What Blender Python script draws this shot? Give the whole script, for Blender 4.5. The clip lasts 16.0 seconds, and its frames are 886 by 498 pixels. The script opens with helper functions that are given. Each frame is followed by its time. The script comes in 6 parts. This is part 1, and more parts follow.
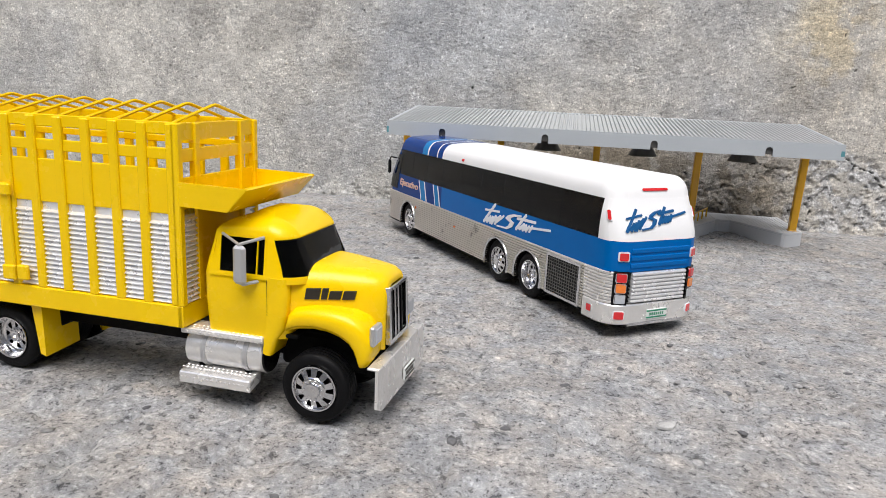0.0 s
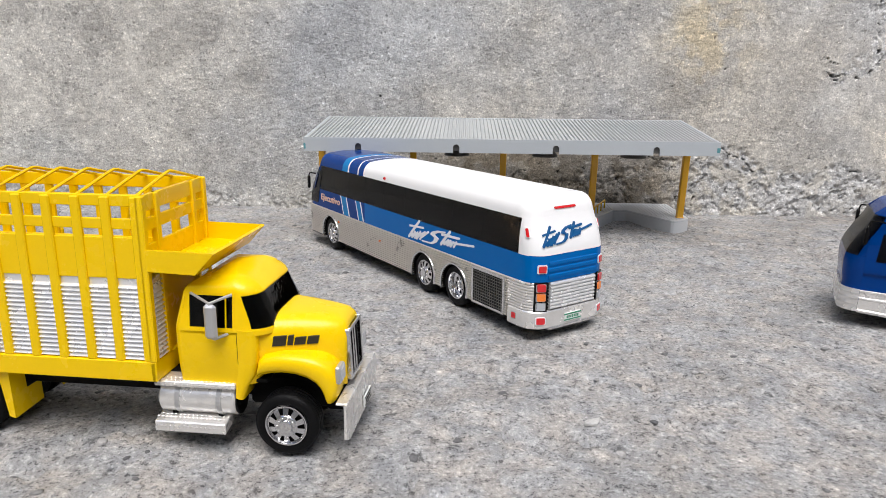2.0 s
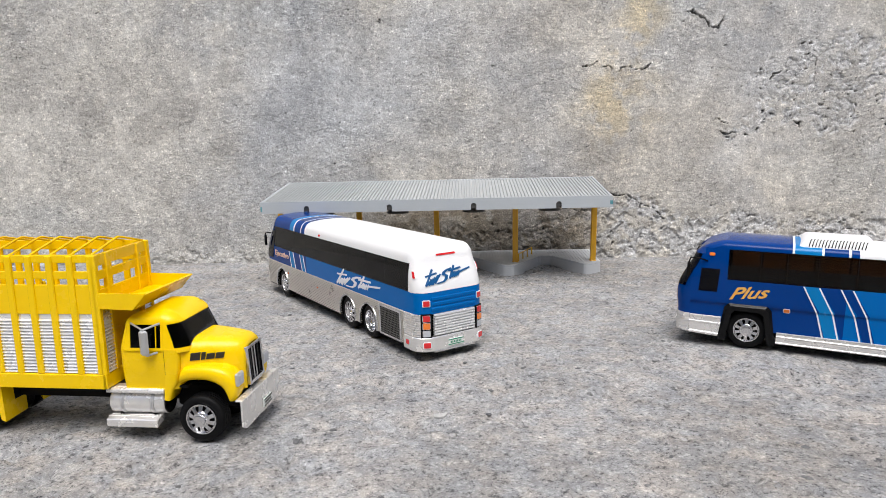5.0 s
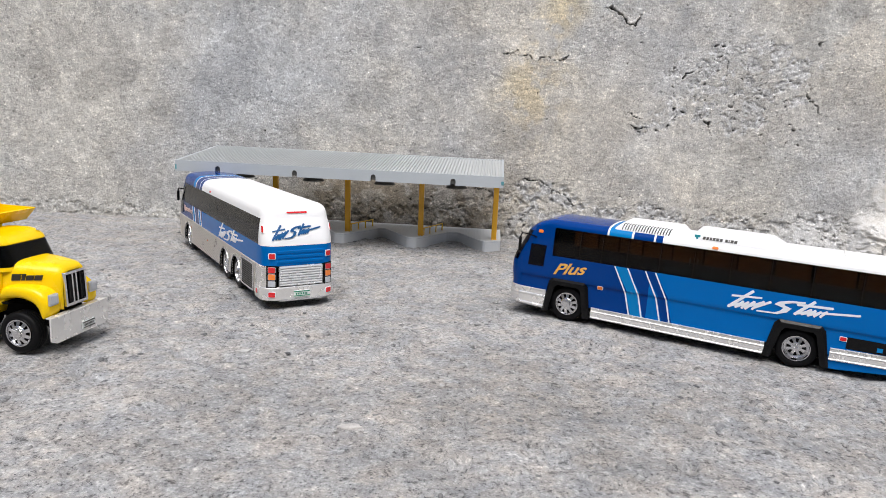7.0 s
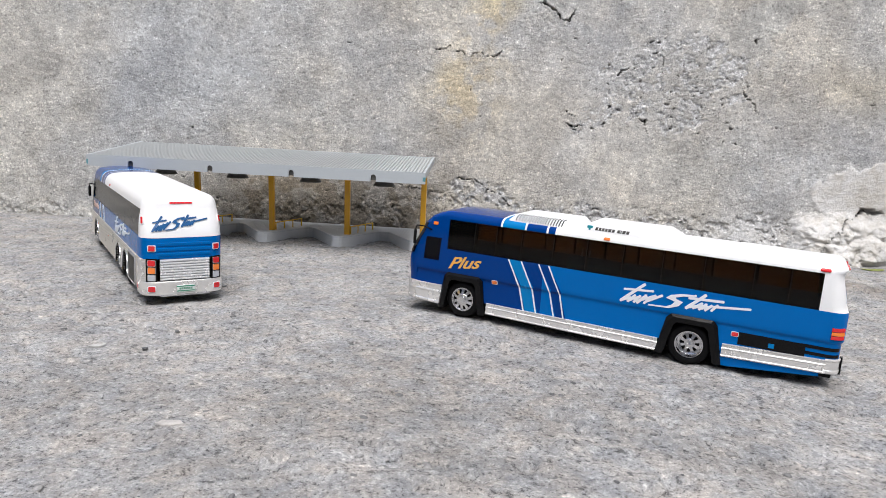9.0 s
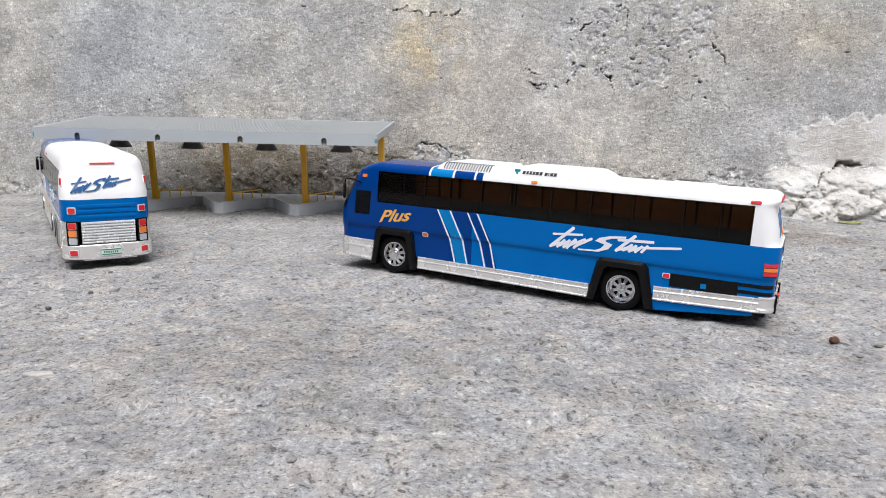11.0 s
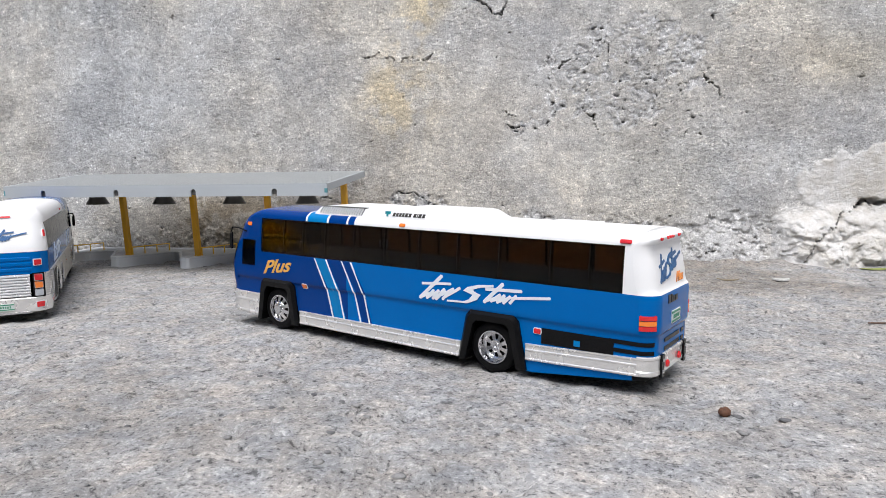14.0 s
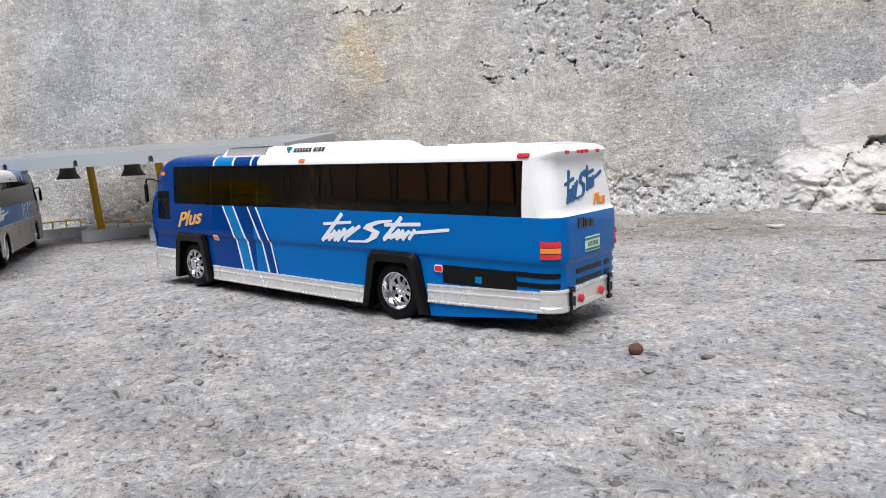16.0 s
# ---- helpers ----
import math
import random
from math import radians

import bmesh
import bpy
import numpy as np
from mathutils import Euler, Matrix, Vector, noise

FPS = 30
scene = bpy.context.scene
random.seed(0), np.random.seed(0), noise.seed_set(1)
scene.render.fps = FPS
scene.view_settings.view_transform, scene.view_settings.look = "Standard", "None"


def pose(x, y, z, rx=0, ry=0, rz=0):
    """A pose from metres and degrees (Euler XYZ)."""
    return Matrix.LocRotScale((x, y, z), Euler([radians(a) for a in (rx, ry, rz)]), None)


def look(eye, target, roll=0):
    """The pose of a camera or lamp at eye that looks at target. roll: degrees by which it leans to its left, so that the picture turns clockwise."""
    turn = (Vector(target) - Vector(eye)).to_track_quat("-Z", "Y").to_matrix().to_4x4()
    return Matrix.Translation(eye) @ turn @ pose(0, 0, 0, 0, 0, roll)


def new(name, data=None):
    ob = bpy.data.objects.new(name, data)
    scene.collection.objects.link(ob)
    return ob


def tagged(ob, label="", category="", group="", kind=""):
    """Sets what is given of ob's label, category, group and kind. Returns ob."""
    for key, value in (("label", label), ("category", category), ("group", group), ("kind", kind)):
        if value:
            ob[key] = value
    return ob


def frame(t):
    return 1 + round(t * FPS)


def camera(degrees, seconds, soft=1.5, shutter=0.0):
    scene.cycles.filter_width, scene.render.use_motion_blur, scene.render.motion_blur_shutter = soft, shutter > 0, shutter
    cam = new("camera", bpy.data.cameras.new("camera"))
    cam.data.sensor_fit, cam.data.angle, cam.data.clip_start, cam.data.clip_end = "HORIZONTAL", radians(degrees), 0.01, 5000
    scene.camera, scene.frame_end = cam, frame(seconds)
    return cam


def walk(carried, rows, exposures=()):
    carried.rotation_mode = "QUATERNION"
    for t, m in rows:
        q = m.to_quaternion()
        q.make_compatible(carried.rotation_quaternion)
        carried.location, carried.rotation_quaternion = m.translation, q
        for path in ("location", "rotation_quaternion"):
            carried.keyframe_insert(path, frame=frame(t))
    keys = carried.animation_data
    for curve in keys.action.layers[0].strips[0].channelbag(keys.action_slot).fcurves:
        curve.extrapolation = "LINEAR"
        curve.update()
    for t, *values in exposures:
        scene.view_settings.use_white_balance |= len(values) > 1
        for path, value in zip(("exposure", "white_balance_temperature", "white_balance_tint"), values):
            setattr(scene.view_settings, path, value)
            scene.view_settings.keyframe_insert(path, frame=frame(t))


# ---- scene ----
cam = camera(65.1, 16.0, soft=0.6)
PATH = [
    (0, (0.095, 0.043, 0.113), (-0.24, 1.964, -0.328), 2.7),
    (0.5, (0.084, 0.037, 0.117), (-0.154, 1.979, -0.297), 3.1),
    (1, (0.077, 0.031, 0.121), (-0.021, 1.975, -0.34), 3.4),
    (1.5, (0.083, 0.026, 0.126), (0.018, 1.968, -0.347), 3.2),
    (2, (0.082, 0.017, 0.141), (0.025, 1.955, -0.348), 0.6),
    (2.5, (0.077, 0.007, 0.143), (0.013, 1.966, -0.256), 0.8),
    (3, (0.096, -0.002, 0.148), (-0.016, 1.962, -0.213), 3.2),
    (3.2, (0.097, -0.004, 0.142), (0.0, 1.957, -0.239), 2.0),
    (5.3, (0.172, -0.089, 0.162), (0.088, 1.881, -0.177), -1.4),
    (5.5, (0.184, -0.095, 0.165), (0.088, 1.872, -0.18), -0.9),
    (6, (0.227, -0.113, 0.159), (0.115, 1.857, -0.166), 0.8),
    (6.5, (0.259, -0.124, 0.155), (0.102, 1.842, -0.179), 2.3),
    (7, (0.282, -0.113, 0.148), (0.15, 1.846, -0.231), 2.7),
    (7.5, (0.305, -0.109, 0.147), (0.215, 1.854, -0.225), 2.8),
    (8, (0.324, -0.109, 0.149), (0.205, 1.859, -0.187), 3.1),
    (8.2, (0.332, -0.103, 0.147), (0.245, 1.867, -0.186), 3.6),
    (10.3, (0.378, -0.08, 0.115), (0.207, 1.877, -0.256), 1.2),
    (10.5, (0.386, -0.078, 0.113), (0.2, 1.879, -0.255), 1.4),
    (11, (0.406, -0.068, 0.11), (0.266, 1.89, -0.275), 1.1),
    (11.5, (0.426, -0.055, 0.1), (0.268, 1.892, -0.327), 2.1),
    (12, (0.439, -0.037, 0.092), (0.284, 1.915, -0.314), 3.0),
    (12.5, (0.456, -0.023, 0.117), (0.041, 1.911, -0.174), 1.7),
    (13, (0.483, -0.023, 0.121), (0.095, 1.923, -0.134), 0.7),
    (13.5, (0.52, -0.016, 0.104), (0.175, 1.932, -0.186), 0.1),
    (14, (0.523, -0.005, 0.099), (0.128, 1.943, -0.127), -0.8),
    (14.5, (0.535, 0.006, 0.084), (0.095, 1.938, -0.185), -3.2),
    (15, (0.556, 0.019, 0.074), (0.103, 1.951, -0.17), -2.7),
    (15.5, (0.572, 0.026, 0.07), (0.107, 1.951, -0.214), -2.1),
    (16, (0.576, 0.045, 0.069), (0.07, 1.961, -0.195), -3.1),
]
walk(cam, [(t, look(eye, target, roll)) for t, eye, target, roll in PATH], exposures=((0.0, 0.70, 6500, 10), (8.0, 0.74, 6430, 10), (12.0, 0.78, 6350, 10), (16.0, 0.80, 6320, 10)))
# ---- light: an overcast sky, and a wide soft sun high in front of the wall ----
world = bpy.data.worlds.new("overcast_sky")
scene.world = world
world.use_nodes = True
sky = world.node_tree.nodes.new("ShaderNodeTexSky")
sky.sky_type = "NISHITA"
sky.sun_disc = False
sky.sun_elevation = radians(68)
sky.sun_rotation = radians(173)
sky.air_density, sky.dust_density, sky.ozone_density = 1.0, 2.6, 0.9
back = world.node_tree.nodes["Background"]
back.inputs["Strength"].default_value = 0.104
world.node_tree.links.new(sky.outputs["Color"], back.inputs["Color"])
sun_data = bpy.data.lights.new("sun", "SUN")
sun_data.energy, sun_data.angle, sun_data.color = 2.0, radians(40), (1.0, 0.985, 0.965)
sun = new("sun", sun_data)
sun.matrix_world = look((0.33, -0.68, 2.15), (0.25, 0.45, 0.0))
# ---- materials ----
def nodes_of(name):
    m = bpy.data.materials.new(name)
    m.use_nodes = True
    nt = m.node_tree
    return m, nt, nt.nodes["Principled BSDF"]


def add_node(nt, kind, **inputs):
    n = nt.nodes.new(kind)
    for key, value in inputs.items():
        n.inputs[key].default_value = value
    return n


def coords(nt, stretch=(1, 1, 1)):
    tc = nt.nodes.new("ShaderNodeTexCoord")
    mp = nt.nodes.new("ShaderNodeMapping")
    mp.inputs["Scale"].default_value = stretch
    nt.links.new(tc.outputs["Object"], mp.inputs["Vector"])
    return mp.outputs["Vector"]


def noise_node(nt, vec, scale, detail=4.0, rough=0.6):
    n = add_node(nt, "ShaderNodeTexNoise", Scale=scale, Detail=detail, Roughness=rough)
    nt.links.new(vec, n.inputs["Vector"])
    return n.outputs["Fac"]


def ramp(nt, fac, stops):
    r = nt.nodes.new("ShaderNodeValToRGB")
    while len(r.color_ramp.elements) < len(stops):
        r.color_ramp.elements.new(0.5)
    for e, (at, col) in zip(r.color_ramp.elements, stops):
        e.position = at
        e.color = (*col, 1) if len(col) == 3 else col
    nt.links.new(fac, r.inputs["Fac"])
    return r.outputs["Color"]


def mix(nt, fac, a, b, mode="MIX"):
    n = nt.nodes.new("ShaderNodeMix")
    n.data_type, n.blend_type = "RGBA", mode
    for sock, val in ((n.inputs["Factor"], fac), (n.inputs["A"], a), (n.inputs["B"], b)):
        if isinstance(val, (int, float)):
            sock.default_value = val
        elif isinstance(val, tuple):
            sock.default_value = (*val, 1)
        else:
            nt.links.new(val, sock)
    return n.outputs["Result"]


def bump(nt, height, strength, distance, normal=None):
    b = add_node(nt, "ShaderNodeBump", Strength=strength, Distance=distance)
    nt.links.new(height, b.inputs["Height"])
    if normal:
        nt.links.new(normal, b.inputs["Normal"])
    return b.outputs["Normal"]


def plain(name, col, rough=0.4, metal=0.0, vary=0.12, wear=0.25, scale=60.0, bumps=0.15, coat=0.0, spec=0.5):
    """A hand-painted or moulded surface: tone that drifts over centimetres, fine grain, and uneven gloss."""
    m, nt, b = nodes_of(name)
    vec = coords(nt)
    big, fine = noise_node(nt, vec, scale, 5), noise_node(nt, vec, scale * 22, 3)
    lo, hi = tuple(c * (1 - vary) for c in col), tuple(min(1, c * (1 + vary)) for c in col)
    c1 = ramp(nt, big, [(0.3, lo), (0.7, hi)])
    c2 = mix(nt, 0.35, c1, ramp(nt, fine, [(0.35, lo), (0.65, hi)]))
    nt.links.new(c2, b.inputs["Base Color"])
    r = ramp(nt, big, [(0.3, (rough * (1 - wear),) * 3), (0.75, (min(1, rough * (1 + wear)),) * 3)])
    nt.links.new(r, b.inputs["Roughness"])
    b.inputs["Metallic"].default_value = metal
    b.inputs["Specular IOR Level"].default_value = spec
    b.inputs["Coat Weight"].default_value = coat
    b.inputs["Coat Roughness"].default_value = 0.15
    nt.links.new(bump(nt, noise_node(nt, vec, scale * 6, 4), bumps, 0.0006), b.inputs["Normal"])
    return m


def tinted_glass(name, tint, rough=0.03):
    m, nt, b = nodes_of(name)
    nt.nodes.remove(b)
    clear = add_node(nt, "ShaderNodeBsdfTransparent", Color=(*tint, 1))
    gloss = add_node(nt, "ShaderNodeBsdfGlossy", Roughness=rough)
    fres = add_node(nt, "ShaderNodeFresnel", IOR=1.33)
    mx = nt.nodes.new("ShaderNodeMixShader")
    vec = coords(nt)
    nrm = bump(nt, noise_node(nt, vec, 160, 3), 0.12, 0.001)
    nt.links.new(nrm, gloss.inputs["Normal"])
    nt.links.new(fres.outputs[0], mx.inputs[0])
    nt.links.new(clear.outputs[0], mx.inputs[1])
    nt.links.new(gloss.outputs[0], mx.inputs[2])
    nt.links.new(mx.outputs[0], nt.nodes["Material Output"].inputs["Surface"])
    return m


YELLOW = plain("yellow_enamel", (0.86, 0.56, 0.0), 0.26, vary=0.035, bumps=0.10, spec=0.30)
WHITE = plain("white_enamel", (0.80, 0.80, 0.80), 0.34, vary=0.015, wear=0.1, coat=0.0, bumps=0.0, spec=0.35)
BLUE = plain("blue_enamel", (0.0, 0.120, 0.41), 0.14, vary=0.04, bumps=0.10, spec=0.13)
NAVY = plain("navy_enamel", (0.0, 0.037, 0.20), 0.12, vary=0.05, bumps=0.10, spec=0.14)
SKYBLUE = plain("light_blue_stripe", (0.0, 0.175, 0.46), 0.25, vary=0.06, spec=0.25)
FOIL = plain("aluminium_foil", (0.82, 0.805, 0.78), 0.26, metal=0.6, vary=0.10, wear=0.5, scale=90, bumps=0.3)
SIDING = plain("silver_siding", (0.60, 0.57, 0.52), 0.38, metal=0.45, vary=0.10, wear=0.4, scale=90, bumps=0.2)
CHROME = plain("chrome", (0.72, 0.72, 0.73), 0.16, metal=1.0, vary=0.06, wear=0.5, scale=120)
SILVERPAINT = plain("silver_paint", (0.48, 0.48, 0.48), 0.35, metal=0.5, vary=0.08, scale=120)
RUBBER = plain("black_rubber", (0.005, 0.005, 0.0055), 0.5, vary=0.35, scale=200, bumps=0.4, spec=0.12)
BLACK = plain("black_paint", (0.004, 0.004, 0.0045), 0.22, vary=0.3, scale=120, spec=0.2)
DARK = plain("dark_underside", (0.006, 0.006, 0.006), 0.8, vary=0.4, scale=90, bumps=0.4, spec=0.1)
GLASS = tinted_glass("smoked_glass", (0.42, 0.33, 0.24))
CABGLASS = tinted_glass("dark_glass", (0.14, 0.14, 0.14))
PANELMETAL = plain("pressed_tin", (0.90, 0.90, 0.90), 0.27, metal=0.5, vary=0.05, wear=0.3, scale=90, bumps=0.04)
RED = plain("red_lens", (0.62, 0.015, 0.02), 0.2, vary=0.08, coat=0.5)
AMBER = plain("amber_lens", (0.85, 0.22, 0.03), 0.2, vary=0.08, coat=0.5)
CLEARLENS = plain("clear_lens", (0.55, 0.57, 0.60), 0.2, metal=0.3, vary=0.1, coat=0.5)
STROKEWHITE = plain("white_decal", (0.74, 0.78, 0.82), 0.4, vary=0.04)
STROKEBLUE = plain("blue_decal", (0.0, 0.075, 0.22), 0.4, vary=0.06)
STROKEBLACK = plain("black_decal", (0.02, 0.016, 0.012), 0.45, vary=0.2)
GOLD = plain("gold_decal", (0.72, 0.40, 0.08), 0.4, vary=0.12, scale=300)
PALEGOLD = plain("pale_gold_decal", (0.62, 0.42, 0.34), 0.4, vary=0.08, scale=300)
ORANGEDECAL = plain("orange_decal", (0.80, 0.28, 0.05), 0.4, vary=0.06)
TEAL = plain("teal_decal", (0.01, 0.25, 0.30), 0.4, vary=0.1)
PLATEWHITE = plain("plate_white", (0.72, 0.74, 0.72), 0.4, vary=0.04)
PLATEGREEN = plain("plate_green", (0.02, 0.22, 0.12), 0.4, vary=0.08)
STATIONGREY = plain("grey_plastic", (0.43, 0.46, 0.48), 0.45, vary=0.04, scale=40, bumps=0.06)
STATIONROOF = plain("grey_roof_plastic", (0.41, 0.425, 0.425), 0.5, vary=0.05, scale=30, bumps=0.06)
# the station's grey, lightened in colour to offset the roof's shade on the platform
LIFTEDGREY = plain("grey_plastic_lifted_under_roof", (0.58, 0.595, 0.605), 0.5, vary=0.05, scale=40, bumps=0.06)
POSTORANGE = plain("orange_post_paint", (0.74, 0.38, 0.012), 0.42, vary=0.07, scale=80, coat=0.2)
POSTYELLOW = plain("yellow_rail_paint", (0.78, 0.47, 0.02), 0.42, vary=0.08, scale=80, coat=0.2)
LAMPGREY = plain("dark_lamp_plastic", (0.10, 0.097, 0.09), 0.5, vary=0.12)
# ---- mesh tools: all things are drawn in millimetres in their own axes (u ahead, v to the left, w up) ----
MM = 0.001


class Geo:
    def __init__(self):
        self.v, self.f = [], []

    def add(self, verts, faces):
        n = len(self.v)
        self.v += [tuple(p) for p in verts]
        self.f += [tuple(n + i for i in f) for f in faces]
        return self

    def box(self, u0, u1, v0, v1, w0, w1, c=0.4, warp=None):
        """A block with chamfered edges."""
        c = min(c, (u1 - u0) * 0.45, (v1 - v0) * 0.45, (w1 - w0) * 0.45)
        lo, hi = (u0, v0, w0), (u1, v1, w1)
        vs, idx = [], {}
        for sx in (0, 1):
            for sy in (0, 1):
                for sz in (0, 1):
                    s = (sx, sy, sz)
                    for a in range(3):
                        q = [(hi[k] if s[k] else lo[k]) if k == a else (hi[k] - c if s[k] else lo[k] + c) for k in range(3)]
                        idx[s, a] = len(vs)
                        vs.append(warp(*q) if warp else q)
        fs = []
        for a in range(3):
            b, d = (a + 1) % 3, (a + 2) % 3
            for sa in (0, 1):
                quad = []
                for sb, sd in ((0, 0), (1, 0), (1, 1), (0, 1)):
                    s = [0, 0, 0]
                    s[a], s[b], s[d] = sa, sb, sd
                    quad.append(idx[tuple(s), a])
                fs.append(quad if sa else quad[::-1])
            for sb in (0, 1):
                for sd in (0, 1):
                    s0, s1 = [0, 0, 0], [0, 0, 0]
                    s0[a], s0[b], s0[d] = 0, sb, sd
                    s1[a], s1[b], s1[d] = 1, sb, sd
                    s0, s1 = tuple(s0), tuple(s1)
                    q = [idx[s0, b], idx[s1, b], idx[s1, d], idx[s0, d]]
                    fs.append(q if sb == sd else q[::-1])
        for s in [(x, y, z) for x in (0, 1) for y in (0, 1) for z in (0, 1)]:
            t = [idx[s, 0], idx[s, 1], idx[s, 2]]
            fs.append(t if sum(s) % 2 else t[::-1])
        return self.add(vs, fs)

    def tube(self, pts, r, n=8, caps=True):
        """A round bar along a line of points."""
        pts = [Vector(p) for p in pts]
        vs, fs, up = [], [], None
        for i, p in enumerate(pts):
            d = ((pts[min(i + 1, len(pts) - 1)] - p).normalized() + (p - pts[max(i - 1, 0)]).normalized()).normalized()
            if up is None:
                up = d.orthogonal().normalized()
            up = (up - up.dot(d) * d).normalized()
            side = d.cross(up)
            for k in range(n):
                a = 2 * math.pi * k / n
                vs.append(p + r * (math.cos(a) * up + math.sin(a) * side))
        for i in range(len(pts) - 1):
            for k in range(n):
                fs.append((i * n + k, i * n + (k + 1) % n, (i + 1) * n + (k + 1) % n, (i + 1) * n + k))
        if caps:
            fs += [tuple(range(n))[::-1], tuple((len(pts) - 1) * n + k for k in range(n))]
        return self.add(vs, fs)

    def lathe(self, profile, centre, axis, n=32, closed=False):
        """A turned form: profile rows of (along the axis, radius)."""
        ax = Vector(axis).normalized()
        e1 = ax.orthogonal().normalized()
        e2 = ax.cross(e1)
        vs, fs, c = [], [], Vector(centre)
        for a, r in profile:
            for k in range(n):
                g = 2 * math.pi * k / n
                vs.append(c + a * ax + r * (math.cos(g) * e1 + math.sin(g) * e2))
        m = len(profile)
        for i in range(m - 1 + closed):
            j = (i + 1) % m
            for k in range(n):
                fs.append((i * n + k, i * n + (k + 1) % n, j * n + (k + 1) % n, j * n + k))
        return self.add(vs, fs)

    def sheet(self, front, back, keep=None):
        """A panel between two grids of points, closed round its border."""
        rows, cols = len(front), len(front[0])
        n = rows * cols
        vs = [p for r in front for p in r] + [p for r in back for p in r]
        at = lambda i, j: i * cols + j
        cells = {(i, j) for i in range(rows - 1) for j in range(cols - 1)}
        if keep:
            cells = {(i, j) for i, j in cells
                     if keep(*[(front[i][j][k] + front[i + 1][j + 1][k]) / 2 for k in range(3)])}
        fs = []
        for i, j in cells:
            q = (at(i, j), at(i, j + 1), at(i + 1, j + 1), at(i + 1, j))
            fs += [q, tuple(n + x for x in q[::-1])]
            for (di, dj), a, b in (((-1, 0), q[0], q[1]), ((0, 1), q[1], q[2]), ((1, 0), q[2], q[3]), ((0, -1), q[3], q[0])):
                if (i + di, j + dj) not in cells:
                    fs.append((b, a, n + a, n + b))
        return self.add(vs, fs)

    def prism(self, poly, place, d0, d1):
        """An outline of 2D points, made d0 to d1 thick; place(x, y, d) gives the point."""
        n = len(poly)
        vs = [place(x, y, d0) for x, y in poly] + [place(x, y, d1) for x, y in poly]
        fs = [tuple(range(n))[::-1], tuple(range(n, 2 * n))] + [(i, (i + 1) % n, n + (i + 1) % n, n + i) for i in range(n)]
        return self.add(vs, fs)


def part(name, geo, material, parent, label="", smooth=32):
    me = bpy.data.meshes.new(name)
    me.from_pydata([(a * MM, b * MM, c * MM) for a, b, c in geo.v], [], geo.f)
    bm = bmesh.new()
    bm.from_mesh(me)
    bmesh.ops.recalc_face_normals(bm, faces=bm.faces)
    bm.to_mesh(me)
    bm.free()
    if smooth:
        me.shade_smooth()
        me.set_sharp_from_angle(angle=radians(smooth))
    me.materials.append(material)
    ob = new(name, me)
    if parent:
        ob.parent = parent
    if label:
        tagged(ob, label)
    return ob


def thing(name, m, label, category, group="", kind=""):
    ob = new(name)
    ob.empty_display_size = 0.01
    ob.matrix_world = m
    return tagged(ob, label, category, group, kind)


def smoothstep(a, b, x):
    t = min(1, max(0, (x - a) / (b - a)))
    return t * t * (3 - 2 * t)


